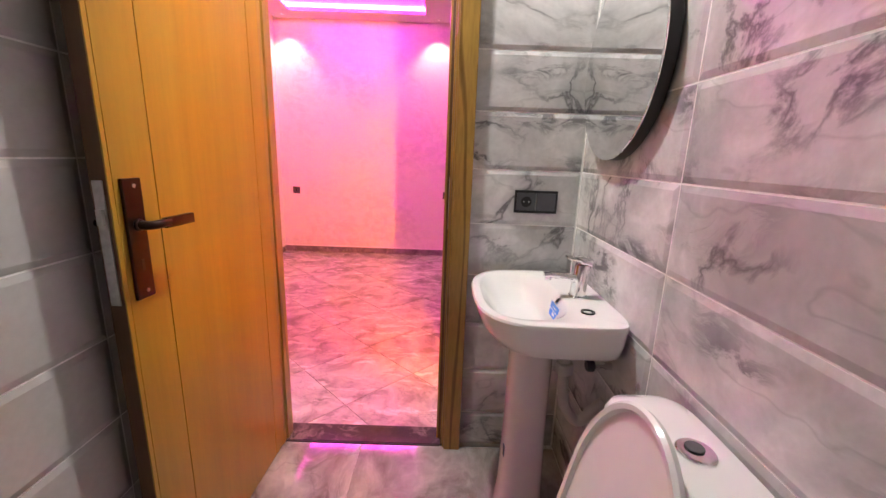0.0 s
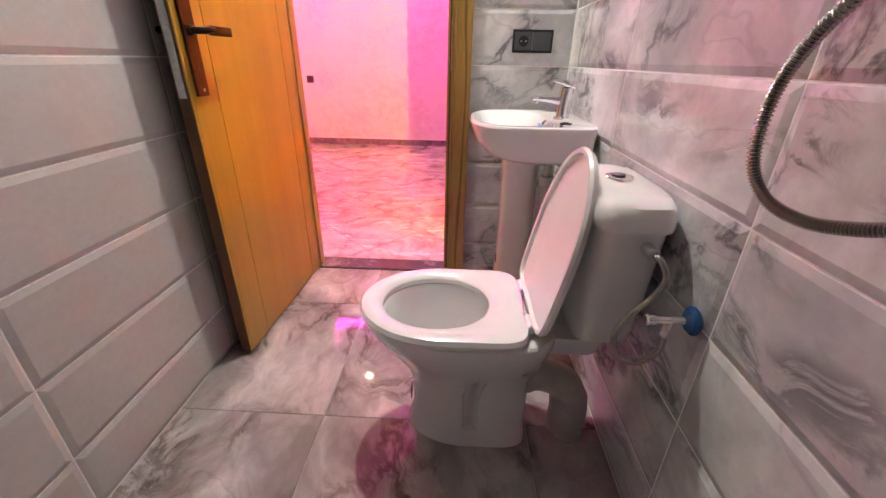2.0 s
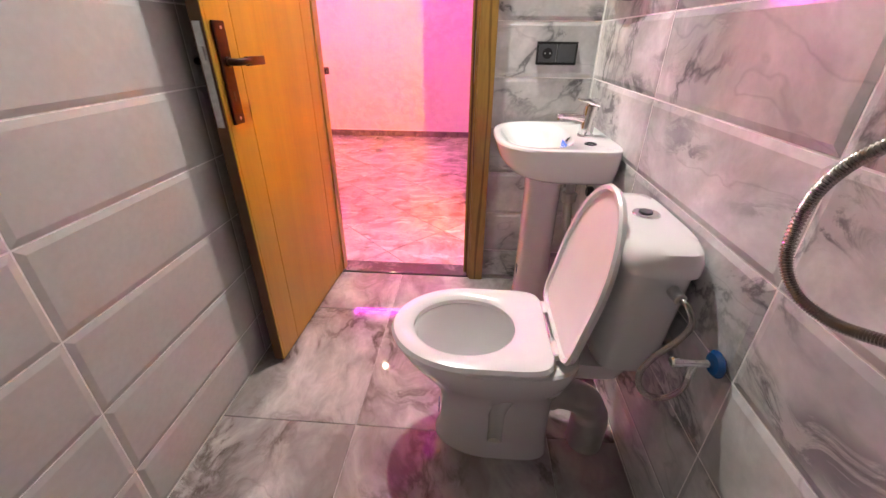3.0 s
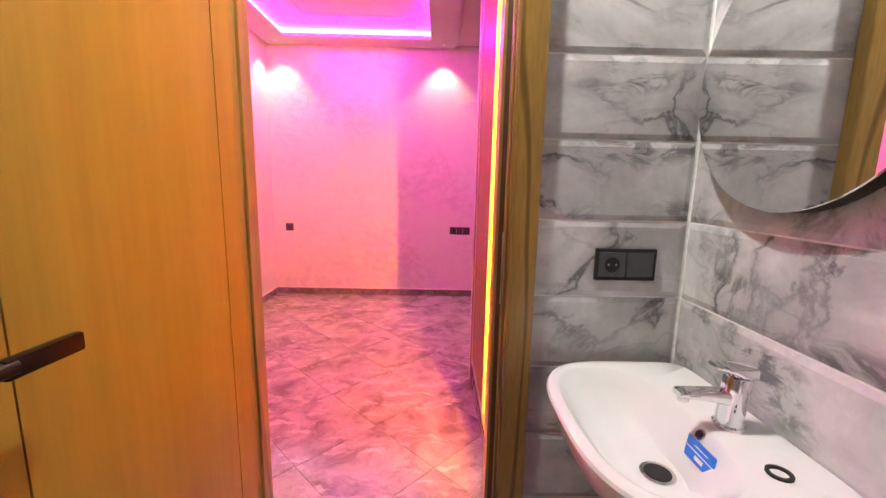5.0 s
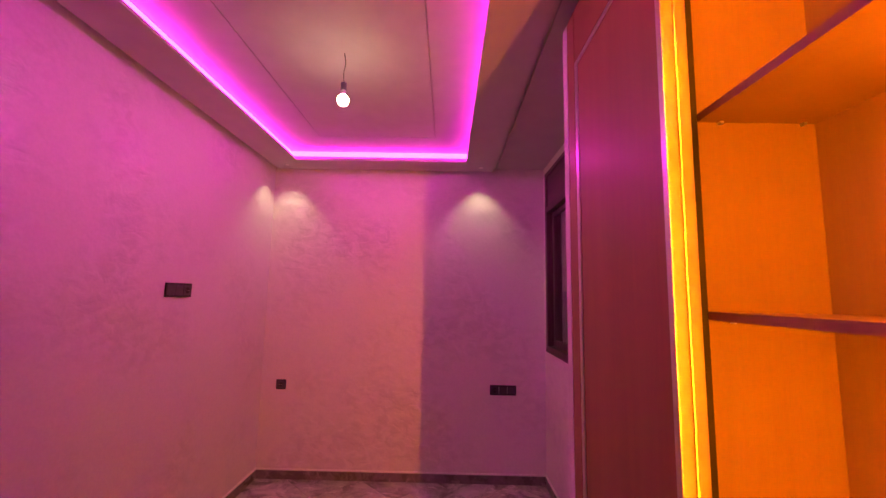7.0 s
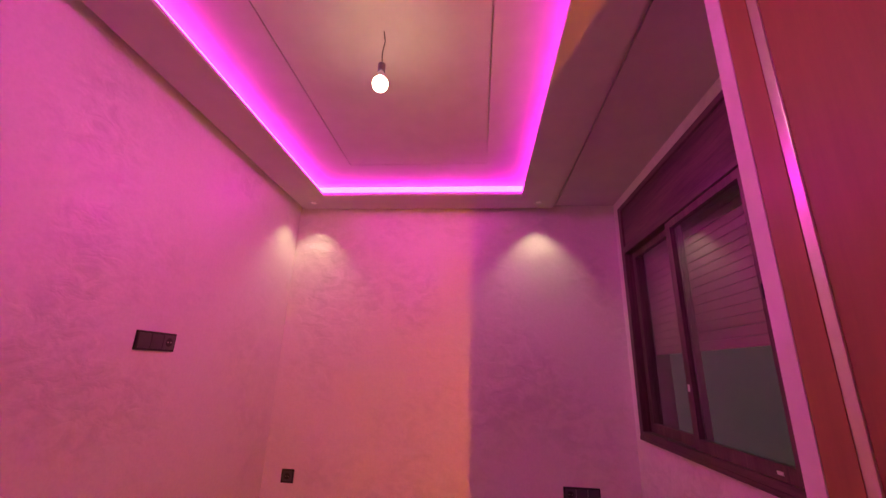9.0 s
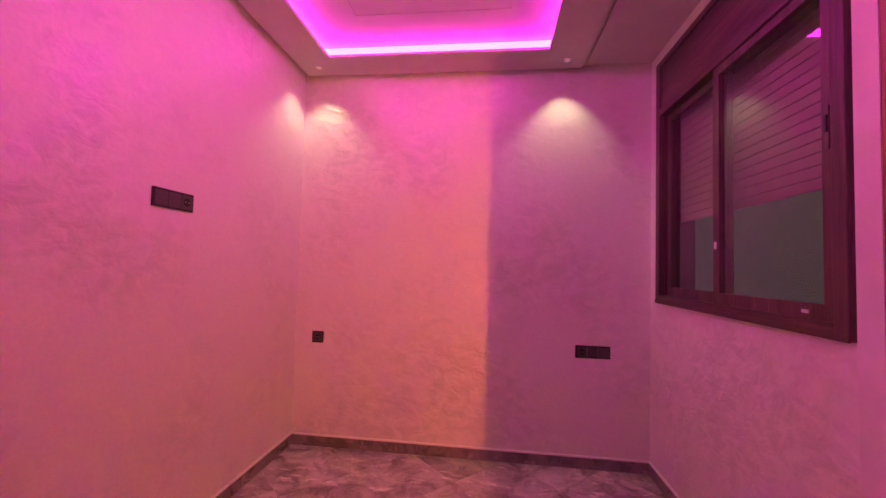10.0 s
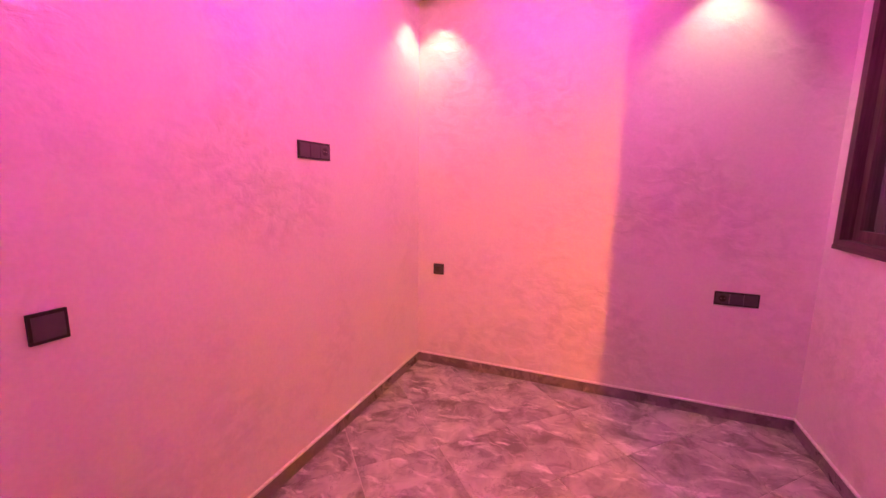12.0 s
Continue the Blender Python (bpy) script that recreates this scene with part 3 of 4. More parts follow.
for side in (1, -1):
    face = 0.0 if side > 0 else -0.040

    def across(v):
        return face + side * v
    x0, x1 = sorted((across(0.0), across(0.008)))
    plate = leaf_part("handle_plate", boxes((x0, PY - 0.024, 0.868, x1, PY + 0.024, 1.128), bevel=0.0025), M_BRONZE, leaf, "dark bronze door plate")
    leaf_part("rosette", disc((across(0.008), PY, 1.03), (side, 0, 0), 0.013, 0.008, 24, 0.002), M_BRONZE, plate, smooth=True)
    leaf_part("lever", sweep(smooth_line([(across(0.012), PY, 1.03), (across(0.036), PY, 1.03), (across(0.046), PY + 0.014, 1.031), (across(0.048), PY + 0.04, 1.032)], 5), 0.0095), M_BRONZE, plate, smooth=True)
    x0, x1 = sorted((across(0.040), across(0.053)))
    leaf_part("lever_grip", boxes((x0, PY + 0.028, 1.019, x1, PY + 0.118, 1.043), bevel=0.004), M_BRONZE, plate, smooth=True)
    for z in (1.112, 0.884):
        leaf_part("screw", disc((across(0.0075), PY + 0.004, z), (side, 0, 0), 0.0045, 0.0018, 14, 0.0005), M_STEEL, plate)
    k0, k1 = sorted((across(0.0078), across(0.0088)))
    leaf_part("keyhole", boxes((k0, PY - 0.004, 0.930, k1, PY + 0.004, 0.955)), M_BLACK, plate)


# ---- bathroom things ----
# downlight near the door wall
LX, LY = 0.375, 2.800
lamp = thing("ceiling_downlight", (LX, LY, BH), "round recessed white ceiling downlight, switched on, near the basin", "lamp")
part("bezel", loft(bmesh.new(), [[Vector((LX + r * math.cos(k * math.tau / 40), LY + r * math.sin(k * math.tau / 40), BH + z)) for k in range(40)] for r, z in ((0.050, 0.002), (0.050, -0.004), (0.044, -0.006), (0.037, -0.003), (0.037, 0.002))], closed=True), M_WHITE, lamp, smooth=True)
part("lens", disc((LX, LY, BH - 0.002), (0, 0, 1), 0.0365, 0.0015, 40), M_LAMP, lamp, "glowing lens", smooth=True)
bath_beam = bpy.data.lights.new("downlight_beam", "SPOT")
bath_beam.energy, bath_beam.color, bath_beam.spot_size, bath_beam.spot_blend, bath_beam.shadow_soft_size = BATH_WATTS, (1.0, 0.97, 0.92), radians(150), 0.6, 0.03
bath_lamp = new("downlight_beam", bath_beam)
bath_lamp.location = (LX, LY, BH - 0.012)
bath_lamp.parent = lamp
bath_lamp.matrix_parent_inverse = Matrix.Translation(-lamp.location)

# round mirror on the tiled wall, hung a little askew
mirror = thing("mirror", (BX1, 2.711, 1.455), "round wall mirror with a deep black edge above the basin", "mirror")
MY, MZ, MR = 2.711, 1.455, 0.256


def wheel(profile, n=80):
    tilt = Matrix.Translation((BX1 - 0.03, MY, MZ)) @ Matrix.Rotation(radians(-1.1), 4, "Z") @ Matrix.Translation((0.03 - BX1, -MY, -MZ))
    return [[tilt @ Vector((x, MY + math.cos(k * math.tau / n) * r, MZ + math.sin(k * math.tau / n) * r)) for k in range(n)] for r, x in profile]


part("frame", loft(bmesh.new(), wheel([(MR, BX1 - 0.001), (MR, BX1 - 0.030), (MR - 0.004, BX1 - 0.030), (MR - 0.004, BX1 - 0.001)]), closed=True), M_BLACK, mirror, "black metal band", smooth=True)
part("mirror_glass", loft(bmesh.new(), wheel([(MR - 0.0002, BX1 - 0.0302), (MR - 0.0002, BX1 - 0.0335), (MR - 0.0012, BX1 - 0.0345)])), M_MIRROR, mirror, "clear mirror glass")


def slab_section(x, y, z, w, h, n=16, power=5.0):
    """A rounded rectangle across x, half as wide as w and half as high as h."""
    ring = []
    for k in range(n):
        c, q = math.cos(k / n * math.tau + 0.2), math.sin(k / n * math.tau + 0.2)
        ring.append(Vector((x, y + w * math.copysign(abs(c) ** (2 / power), c), z + h * math.copysign(abs(q) ** (2 / power), q))))
    return ring


# basin on its pedestal
def d_outline(xf, xb, y0, y1, z, n=64, power=3.0, straight=0.45):
    """A D: straight back at xb, rounded front at xf."""
    cy, hw = (y0 + y1) / 2, (y1 - y0) / 2
    xm = xb - (xb - xf) * straight
    pts = []
    for k in range(n):
        a = k / n * math.tau
        c, s = math.cos(a), math.sin(a)
        y = cy + hw * math.copysign(abs(s) ** (2 / power), s)
        x = xm - (xm - xf) * abs(c) ** (2 / power) if c > 0 else xm + (xb - xm) * abs(c) ** (2 / 9.0)
        if c <= 0:
            y = cy + hw * math.copysign(abs(s) ** (2 / 9.0), s)
        pts.append(Vector((x, y, z)))
    return pts


def oval(cx, cy, rx, ry, z, n=64, power=2.3):
    return [Vector((cx - rx * math.copysign(abs(math.cos(k / n * math.tau)) ** (2 / power), math.cos(k / n * math.tau)),
                    cy + ry * math.copysign(abs(math.sin(k / n * math.tau)) ** (2 / power), math.sin(k / n * math.tau)), z)) for k in range(n)]


SX, SY0, SY1, SZ = 0.604, 2.450, 2.966, 0.792
basin = thing("washbasin", (0.80, 2.70, 0), "white ceramic pedestal basin with chrome mixer against the tiled wall", "washbasin")
bowl_rings = [
    d_outline(0.76, 0.985, 2.56, 2.85, 0.660), d_outline(0.70, 0.990, 2.515, 2.90, 0.668), d_outline(0.655, 0.994, 2.478, 2.938, 0.690),
    d_outline(0.622, 0.996, 2.460, 2.956, 0.730), d_outline(0.607, 0.997, 2.452, 2.964, 0.772),
    d_outline(SX, 0.997, SY0, SY1, 0.784), d_outline(SX + 0.003, 0.997, SY0 + 0.003, SY1 - 0.003, 0.790), d_outline(SX + 0.010, 0.997, SY0 + 0.010, SY1 - 0.010, SZ),
    oval(0.752, 2.712, 0.125, 0.222, SZ, power=2.7), oval(0.752, 2.712, 0.119, 0.214, SZ - 0.005, power=2.7),
    oval(0.752, 2.710, 0.098, 0.192, SZ - 0.032, power=2.6), oval(0.765, 2.702, 0.074, 0.150, SZ - 0.075, power=2.4),
    oval(0.785, 2.690, 0.050, 0.085, SZ - 0.098), oval(0.794, 2.680, 0.032, 0.032, SZ - 0.104)]
part("bowl", loft(bmesh.new(), bowl_rings), M_CERAMIC, basin, smooth=True)
part("drain", disc((0.794, 2.680, SZ - 0.104), (0, 0, 1), 0.033, 0.004, 28, 0.001), M_CHROME, basin, "chrome drain", smooth=True)
part("drain_hole", disc((0.794, 2.680, SZ - 0.1002), (0, 0, 1), 0.025, 0.001, 24), M_BLACK, basin)
part("overflow", disc((0.864, 2.672, SZ - 0.015), (-0.77, 0, 0.64), 0.011, 0.006, 24, 0.002), M_CHROME, basin, "chrome overflow ring", smooth=True)
part("overflow_hole", disc((0.8592, 2.672, SZ - 0.0110), (-0.77, 0, 0.64), 0.007, 0.001, 20), M_BLACK, basin)
hole = loft(bmesh.new(), [[Vector((0.908 + r * math.cos(k * math.tau / 32), 2.552 + r * math.sin(k * math.tau / 32), SZ + z)) for k in range(32)] for r, z in ((0.019, 0.0), (0.019, 0.004), (0.013, 0.004), (0.013, 0.0))], closed=True)
part("tap_hole_ring", hole, M_BLACK, basin, "black rubber ring", smooth=True)
ped_rings = []
for z, rx, ry in ((0.0, 0.082, 0.085), (0.02, 0.080, 0.083), (0.10, 0.072, 0.075), (0.35, 0.066, 0.070), (0.60, 0.066, 0.074), (0.662, 0.072, 0.085)):
    ped_rings.append(oval(0.800, 2.705, rx, ry, z, 40, 2.8))
part("pedestal", loft(bmesh.new(), ped_rings), M_CERAMIC, basin, smooth=True)
part("label_sticker", boxes((0.7320, 2.668, 0.225, 0.7345, 2.690, 0.265)), M_BLUE, basin, "small blue sticker")
TX, TY = 0.922, 2.684
tap = thing("basin_mixer_tap", (TX, TY, SZ), "chrome single-lever mixer tap on the basin", "tap")
part("body", loft(bmesh.new(), [oval(TX + dx, TY, r, r, SZ + z, 32, 2.2) for r, z, dx in ((0.027, 0.0, 0), (0.027, 0.005, 0), (0.0235, 0.008, 0), (0.0225, 0.040, 0.001), (0.0230, 0.075, 0.004), (0.0235, 0.096, 0.006), (0.0225, 0.101, 0.006), (0.018, 0.103, 0.006))]), M_CHROME, tap, smooth=True)
part("spout", loft(bmesh.new(), [slab_section(TX - d, TY, SZ + zc, w, h) for d, zc, w, h in ((0.006, 0.058, 0.017, 0.015), (0.040, 0.063, 0.0155, 0.0105), (0.085, 0.066, 0.0145, 0.008), (0.104, 0.066, 0.0140, 0.0075), (0.108, 0.066, 0.012, 0.005))]), M_CHROME, tap, smooth=True)
part("aerator", disc((TX - 0.094, TY, SZ + 0.050), (0, 0, 1), 0.010, 0.011, 20, 0.001), M_CHROME, tap, smooth=True)
part("cartridge", disc((TX + 0.006, TY, SZ + 0.1025), (0, 0, 1), 0.0165, 0.006, 24), M_CHROME, tap)
lever_bm = loft(bmesh.new(), [slab_section(TX - d, TY, SZ + zc, w, h) for d, zc, w, h in ((-0.031, 0.110, 0.016, 0.009), (-0.028, 0.111, 0.0215, 0.0125), (0.0, 0.114, 0.0225, 0.0115), (0.020, 0.119, 0.0195, 0.0065), (0.042, 0.122, 0.016, 0.0045), (0.046, 0.1225, 0.012, 0.002))])
part("lever", lever_bm, M_CHROME, tap, smooth=True)

# sticker hanging over the bowl's edge
card = thing("basin_sticker", (0.866, 2.625, SZ), "blue adhesive label with white print on the basin", "sticker")
cm = Matrix.Translation((0.843, 2.640, SZ - 0.034)) @ Matrix.Rotation(radians(-82), 4, "Y")


def on_card(name, dims, mat):
    bm = boxes(dims)
    bmesh.ops.transform(bm, matrix=cm, verts=bm.verts[:])
    part(name, bm, mat, card)


on_card("backing", (-0.021, -0.038, 0.0008, 0.021, 0.038, 0.0018), M_STICKER)
on_card("printed_line", (-0.001, -0.037, 0.0018, 0.0010, 0.037, 0.0022), M_WHITE)
on_card("printed_bar", (-0.014, -0.012, 0.0018, -0.006, 0.010, 0.0022), M_WHITE)
on_card("printed_line", (0.009, -0.020, 0.0018, 0.0105, 0.016, 0.0022), M_WHITE)

# waste trap and angle valve beneath the basin
trap = thing("waste_trap", (0.90, 2.70, 0.40), "grey plastic waste pipe beneath the basin", "pipe")
part("pipe", sweep(smooth_line([(0.885, 2.62, 0.655), (0.885, 2.62, 0.55), (0.892, 2.60, 0.47), (0.93, 2.585, 0.43), (0.965, 2.58, 0.47), (0.998, 2.58, 0.50)], 8), 0.0155, 16), M_PIPE, trap, smooth=True)
part("nut", disc((0.885, 2.62, 0.57), (0, 0, 1), 0.026, 0.035, 16, 0.003), M_PIPE, trap, smooth=True)
stop = thing("angle_valve", (0.985, 2.56, 0.63), "black-handled stop valve on the tiles beneath the basin", "valve")
part("body", disc((0.945, 2.56, 0.63), (1, 0, 0), 0.011, 0.052, 18, 0.002), M_CHROME, stop, smooth=True)
part("handle", disc((0.925, 2.56, 0.63), (1, 0, 0), 0.018, 0.022, 18, 0.004), M_BLACK, stop, smooth=True)

# double socket and switch by the basin
def wall_plate(name, centre, normal, widths, label, group="", mat=None, knobs=()):
    """A switch or socket plate: frame, and one insert for each module."""
    mat = mat or M_SOCKET
    c, n = Vector(centre), Vector(normal)
    u = Vector((0, 0, 1)).cross(n)
    total = sum(widths) + 0.012
    top = thing(name, c, label, "switch" if "switch" in name else "socket", group)

    def slab(bm, a0, a1, z0, z1, d0, d1, bevel=0.002):
        m = Matrix((u, n, Vector((0, 0, 1)))).transposed().to_4x4()
        m.translation = c
        tmp = boxes((a0, d0, z0, a1, d1, z1), bevel=bevel)
        bmesh.ops.transform(tmp, matrix=m, verts=tmp.verts[:])
        me = bpy.data.meshes.new("t")
        tmp.to_mesh(me)
        tmp.free()
        bm.from_mesh(me)
        bpy.data.meshes.remove(me)
        return bm
    fb = bmesh.new()
    h = 0.041
    for a0, a1, z0, z1 in ((-total / 2, total / 2, h - 0.010, h), (-total / 2, total / 2, -h, -h + 0.010), (-total / 2, -total / 2 + 0.008, -h + 0.010, h - 0.010), (total / 2 - 0.008, total / 2, -h + 0.010, h - 0.010)):
        slab(fb, a0, a1, z0, z1, 0.0, 0.010, 0.0015)
    part("frame", fb, M_BLACK, top)
    a = -total / 2 + 0.006
    for i, w in enumerate(widths):
        ins = part("rocker" if i not in knobs else "socket_insert", slab(bmesh.new(), a + 0.0015, a + w - 0.0015, -h + 0.009, h - 0.009, 0.001, 0.012), mat, top)
        if i in knobs:
            centre_i = c + u * (a + w / 2) + n * 0.0122
            part("socket_well", disc(centre_i, n, 0.0195, 0.0012, 28, 0.0004), M_BLACK, ins)
            for s in (-1, 1):
                part("contact_hole", disc(centre_i + u * 0.0095 * s + n * 0.0012, n, 0.0028, 0.0006, 10), M_STEEL, ins)
        a += w
    return top


wall_plate("socket_and_switch", (0.842, BY1 - 0.004, 1.043), (0, -1, 0), (0.072, 0.072), "anthracite double plate, socket and switch, on marble tiles", mat=M_GREY, knobs=(0,))

# toilet
TC = 2.085
toilet = thing("toilet", (0.60, TC, 0), "white ceramic close-coupled toilet with the lid raised", "toilet")


def egg(xf, xb, hw, z, n=56, back=3.2, split=0.50, cy=TC):
    xm = xf + (xb - xf) * split
    pts = []
    for k in range(n):
        a = k / n * math.tau
        c, s = math.cos(a), math.sin(a)
        if c >= 0:
            pts.append(Vector((xm - (xm - xf) * c, cy + hw * s, z)))
        else:
            p = 2 / back
            pts.append(Vector((xm + (xb - xm) * abs(c) ** p, cy + hw * math.copysign(abs(s) ** p, s), z)))
    return pts


pan_rings = [egg(0.445, 0.785, 0.104, 0.0, back=5), egg(0.447, 0.785, 0.102, 0.015, back=5), egg(0.462, 0.780, 0.092, 0.06, back=5), egg(0.465, 0.78, 0.090, 0.15, back=5),
             egg(0.445, 0.785, 0.102, 0.215, back=4), egg(0.400, 0.80, 0.132, 0.275, back=4), egg(0.360, 0.815, 0.157, 0.330, back=4), egg(0.342, 0.822, 0.168, 0.365, back=4), egg(0.338, 0.822, 0.170, 0.384, back=4),
             egg(0.345, 0.818, 0.164, 0.390, back=4), egg(0.390, 0.668, 0.118, 0.390, back=2.1), egg(0.397, 0.663, 0.112, 0.380, back=2.1), egg(0.402, 0.663, 0.110, 0.33, back=2.1), egg(0.43, 0.655, 0.092, 0.25, back=2.1), egg(0.49, 0.63, 0.06, 0.19, back=2.1), egg(0.53, 0.60, 0.035, 0.17, back=2.1)]
part("pan", loft(bmesh.new(), pan_rings), M_CERAMIC, toilet, smooth=True)
# side channels of the trapway, cut into the foot
pan = bpy.data.objects["pan"]
for s in (-1, 1):
    y = TC + s * 0.100
    cutter = part("channel", sweep(smooth_line([(0.80, y + s * 0.010, 0.300), (0.70, y + s * 0.006, 0.292), (0.650, y, 0.258), (0.627, y - s * 0.003, 0.19), (0.625, y - s * 0.002, 0.12), (0.625, y, 0.055)], 6), 0.023, 16), M_CERAMIC)
    cut = pan.modifiers.new("channel", "BOOLEAN")
    cut.operation, cut.solver, cut.object = "DIFFERENCE", "EXACT", cutter
    bpy.context.view_layer.update()
    carved = bpy.data.meshes.new_from_object(pan.evaluated_get(bpy.context.evaluated_depsgraph_get()))
    pan.modifiers.clear()
    pan.data = carved
    bpy.data.objects.remove(cutter)
pan.data.name = "pan"
pan.data.set_sharp_from_angle(angle=radians(40))
seat_rings = [egg(0.331, 0.748, 0.173, 0.392, back=7), egg(0.328, 0.750, 0.175, 0.402, back=7), egg(0.334, 0.746, 0.169, 0.412, back=7), egg(0.350, 0.735, 0.154, 0.416, back=6), egg(0.378, 0.672, 0.128, 0.414, back=2.1), egg(0.388, 0.661, 0.118, 0.405, back=2.1), egg(0.388, 0.661, 0.118, 0.392, back=2.1)]
part("seat", loft(bmesh.new(), seat_rings, closed=True), M_SEAT, toilet, smooth=True)
lid_m = Matrix.Translation((0.752, 0, 0.412)) @ Matrix.Rotation(radians(90 + 12.0), 4, "Y") @ Matrix.Translation((-0.752, 0, -0.412))
lid_bm = loft(bmesh.new(), [egg(x0, x1, hw, z, back=8, split=0.56) for x0, x1, hw, z in ((0.375, 0.738, 0.140, 0.4245), (0.364, 0.742, 0.150, 0.4235), (0.360, 0.744, 0.154, 0.415), (0.351, 0.748, 0.165, 0.4135), (0.346, 0.750, 0.170, 0.420), (0.351, 0.748, 0.165, 0.432), (0.375, 0.738, 0.143, 0.438))])
bmesh.ops.transform(lid_bm, matrix=lid_m, verts=lid_bm.verts[:])
part("lid", lid_bm, M_SEAT, toilet, "raised white lid", smooth=True)
for s in (-1, 1):
    part("hinge", disc((0.752, TC + s * 0.085 - 0.028, 0.408), (0, 1, 0), 0.011, 0.056, 18, 0.003), M_SEAT, toilet, smooth=True)
part("hinge_rod", disc((0.744, TC - 0.052, 0.4175), (0, 1, 0), 0.0035, 0.104, 12), M_CHROME, toilet, smooth=True)


def slab_ring(x0, x1, y0, y1, z, n=56, power=4.6):
    cx, cy, rx, ry = (x0 + x1) / 2, (y0 + y1) / 2, (x1 - x0) / 2, (y1 - y0) / 2
    return oval(cx, cy, rx, ry, z, n, power)


tank_rings = [slab_ring(x0, x1, TC - hw, TC + hw, z) for x0, x1, hw, z in ((0.848, 0.970, 0.112, 0.388), (0.842, 0.980, 0.132, 0.400), (0.840, 0.986, 0.140, 0.44), (0.838, 0.988, 0.158, 0.60), (0.838, 0.989, 0.168, 0.688))]
part("cistern", loft(bmesh.new(), tank_rings), M_CERAMIC, toilet, smooth=True)
lid_rings = [slab_ring(0.830, 0.993, TC - 0.184, TC + 0.184, 0.687), slab_ring(0.829, 0.993, TC - 0.186, TC + 0.186, 0.695), slab_ring(0.830, 0.993, TC - 0.184, TC + 0.184, 0.715), slab_ring(0.838, 0.990, TC - 0.174, TC + 0.174, 0.733), slab_ring(0.855, 0.985, TC - 0.150, TC + 0.150, 0.742), slab_ring(0.875, 0.97, TC - 0.12, TC + 0.12, 0.744)]
tank_lid = part("cistern_lid", loft(bmesh.new(), lid_rings), M_CERAMIC, toilet, smooth=True)
part("flush_button", disc((0.922, TC, 0.743), (0, 0, 1), 0.030, 0.006, 32, 0.002), M_CHROME, tank_lid, "chrome flush button", smooth=True)
part("button_half", disc((0.922, TC + 0.004, 0.7500), (0, 0, 1), 0.015, 0.002, 28, 0.001), M_GREY, tank_lid)
part("neck", loft(bmesh.new(), [slab_ring(0.775, 0.93, TC - 0.095, TC + 0.095, 0.33), slab_ring(0.775, 0.955, TC - 0.11, TC + 0.11, 0.387)]), M_CERAMIC, toilet, smooth=True)
part("pan_connector", sweep(smooth_line([(0.765, TC - 0.02, 0.20), (0.83, TC - 0.02, 0.195), (0.885, TC - 0.02, 0.165), (0.905, TC - 0.02, 0.10), (0.905, TC - 0.02, 0.0)], 6), lambda i: 0.052 if i < 3 or 15 < i else 0.046, 20), M_PIPE, toilet, "grey-white plastic soil pipe bend", smooth=True)
part("label_sticker", boxes((0.4585, TC - 0.035, 0.10, 0.4605, TC - 0.012, 0.14)), M_BLUE, toilet, "small blue sticker")

# supply valve and hose of the cistern
valve = thing("cistern_valve", (BX1, 1.81, 0.565), "chrome stop valve with blue rosette and braided hose", "valve")
part("rosette", disc((0.982, 1.81, 0.565), (1, 0, 0), 0.026, 0.015, 28, 0.006), M_BLUE, valve, "blue plastic rosette", smooth=True)
part("body", disc((0.925, 1.81, 0.565), (1, 0, 0), 0.0075, 0.060, 18, 0.002), M_CHROME, valve, smooth=True)
part("knob", disc((0.908, 1.81, 0.565), (1, 0, 0), 0.011, 0.020, 12, 0.003), M_CHROME, valve, smooth=True)
part("outlet", disc((0.950, 1.81, 0.530), (0, 0, 1), 0.009, 0.035, 14, 0.002), M_CHROME, valve, smooth=True)
part("hose", sweep(smooth_line([(0.950, 1.81, 0.535), (0.947, 1.811, 0.495), (0.920, 1.818, 0.462), (0.885, 1.826, 0.470), (0.873, 1.832, 0.510), (0.893, 1.836, 0.552), (0.925, 1.838, 0.590), (0.943, 1.842, 0.628), (0.936, 1.858, 0.655), (0.928, 1.885, 0.659)], 14), lambda i: 0.0062 + 0.0005 * (i % 2), 12), M_HOSE, valve, "braided steel hose", smooth=True)
part("inlet_nut", disc((0.928, 1.872, 0.659), (0, 1, 0), 0.012, 0.036, 12, 0.002), M_STEEL, valve, smooth=True)

# shower hose hanging on the wall
shower = thing("shower_hose", (0.86, 1.60, 0.85), "ribbed chrome shower hose hanging in a loop by the tiles", "hose")
hl = smooth_line([(0.975, 1.20, 1.24), (0.90, 1.34, 1.17), (0.865, 1.48, 1.08), (0.866, 1.575, 1.022), (0.866, 1.614, 0.984), (0.866, 1.632, 0.94), (0.868, 1.630, 0.885), (0.878, 1.610, 0.852), (0.892, 1.580, 0.841), (0.905, 1.550, 0.845), (0.918, 1.512, 0.861), (0.93, 1.44, 0.905), (0.95, 1.30, 1.00), (0.975, 1.20, 1.07)], 90)
part("hose", sweep(hl, lambda i: 0.0058 + 0.0010 * math.sin(i * math.tau / 7), 12), M_HOSE, shower, smooth=True)
for z in (1.24, 1.07):
    part("wall_elbow", disc((0.965, 1.20, z), (1, 0, 0), 0.014, 0.034, 18, 0.003), M_CHROME, shower, smooth=True)


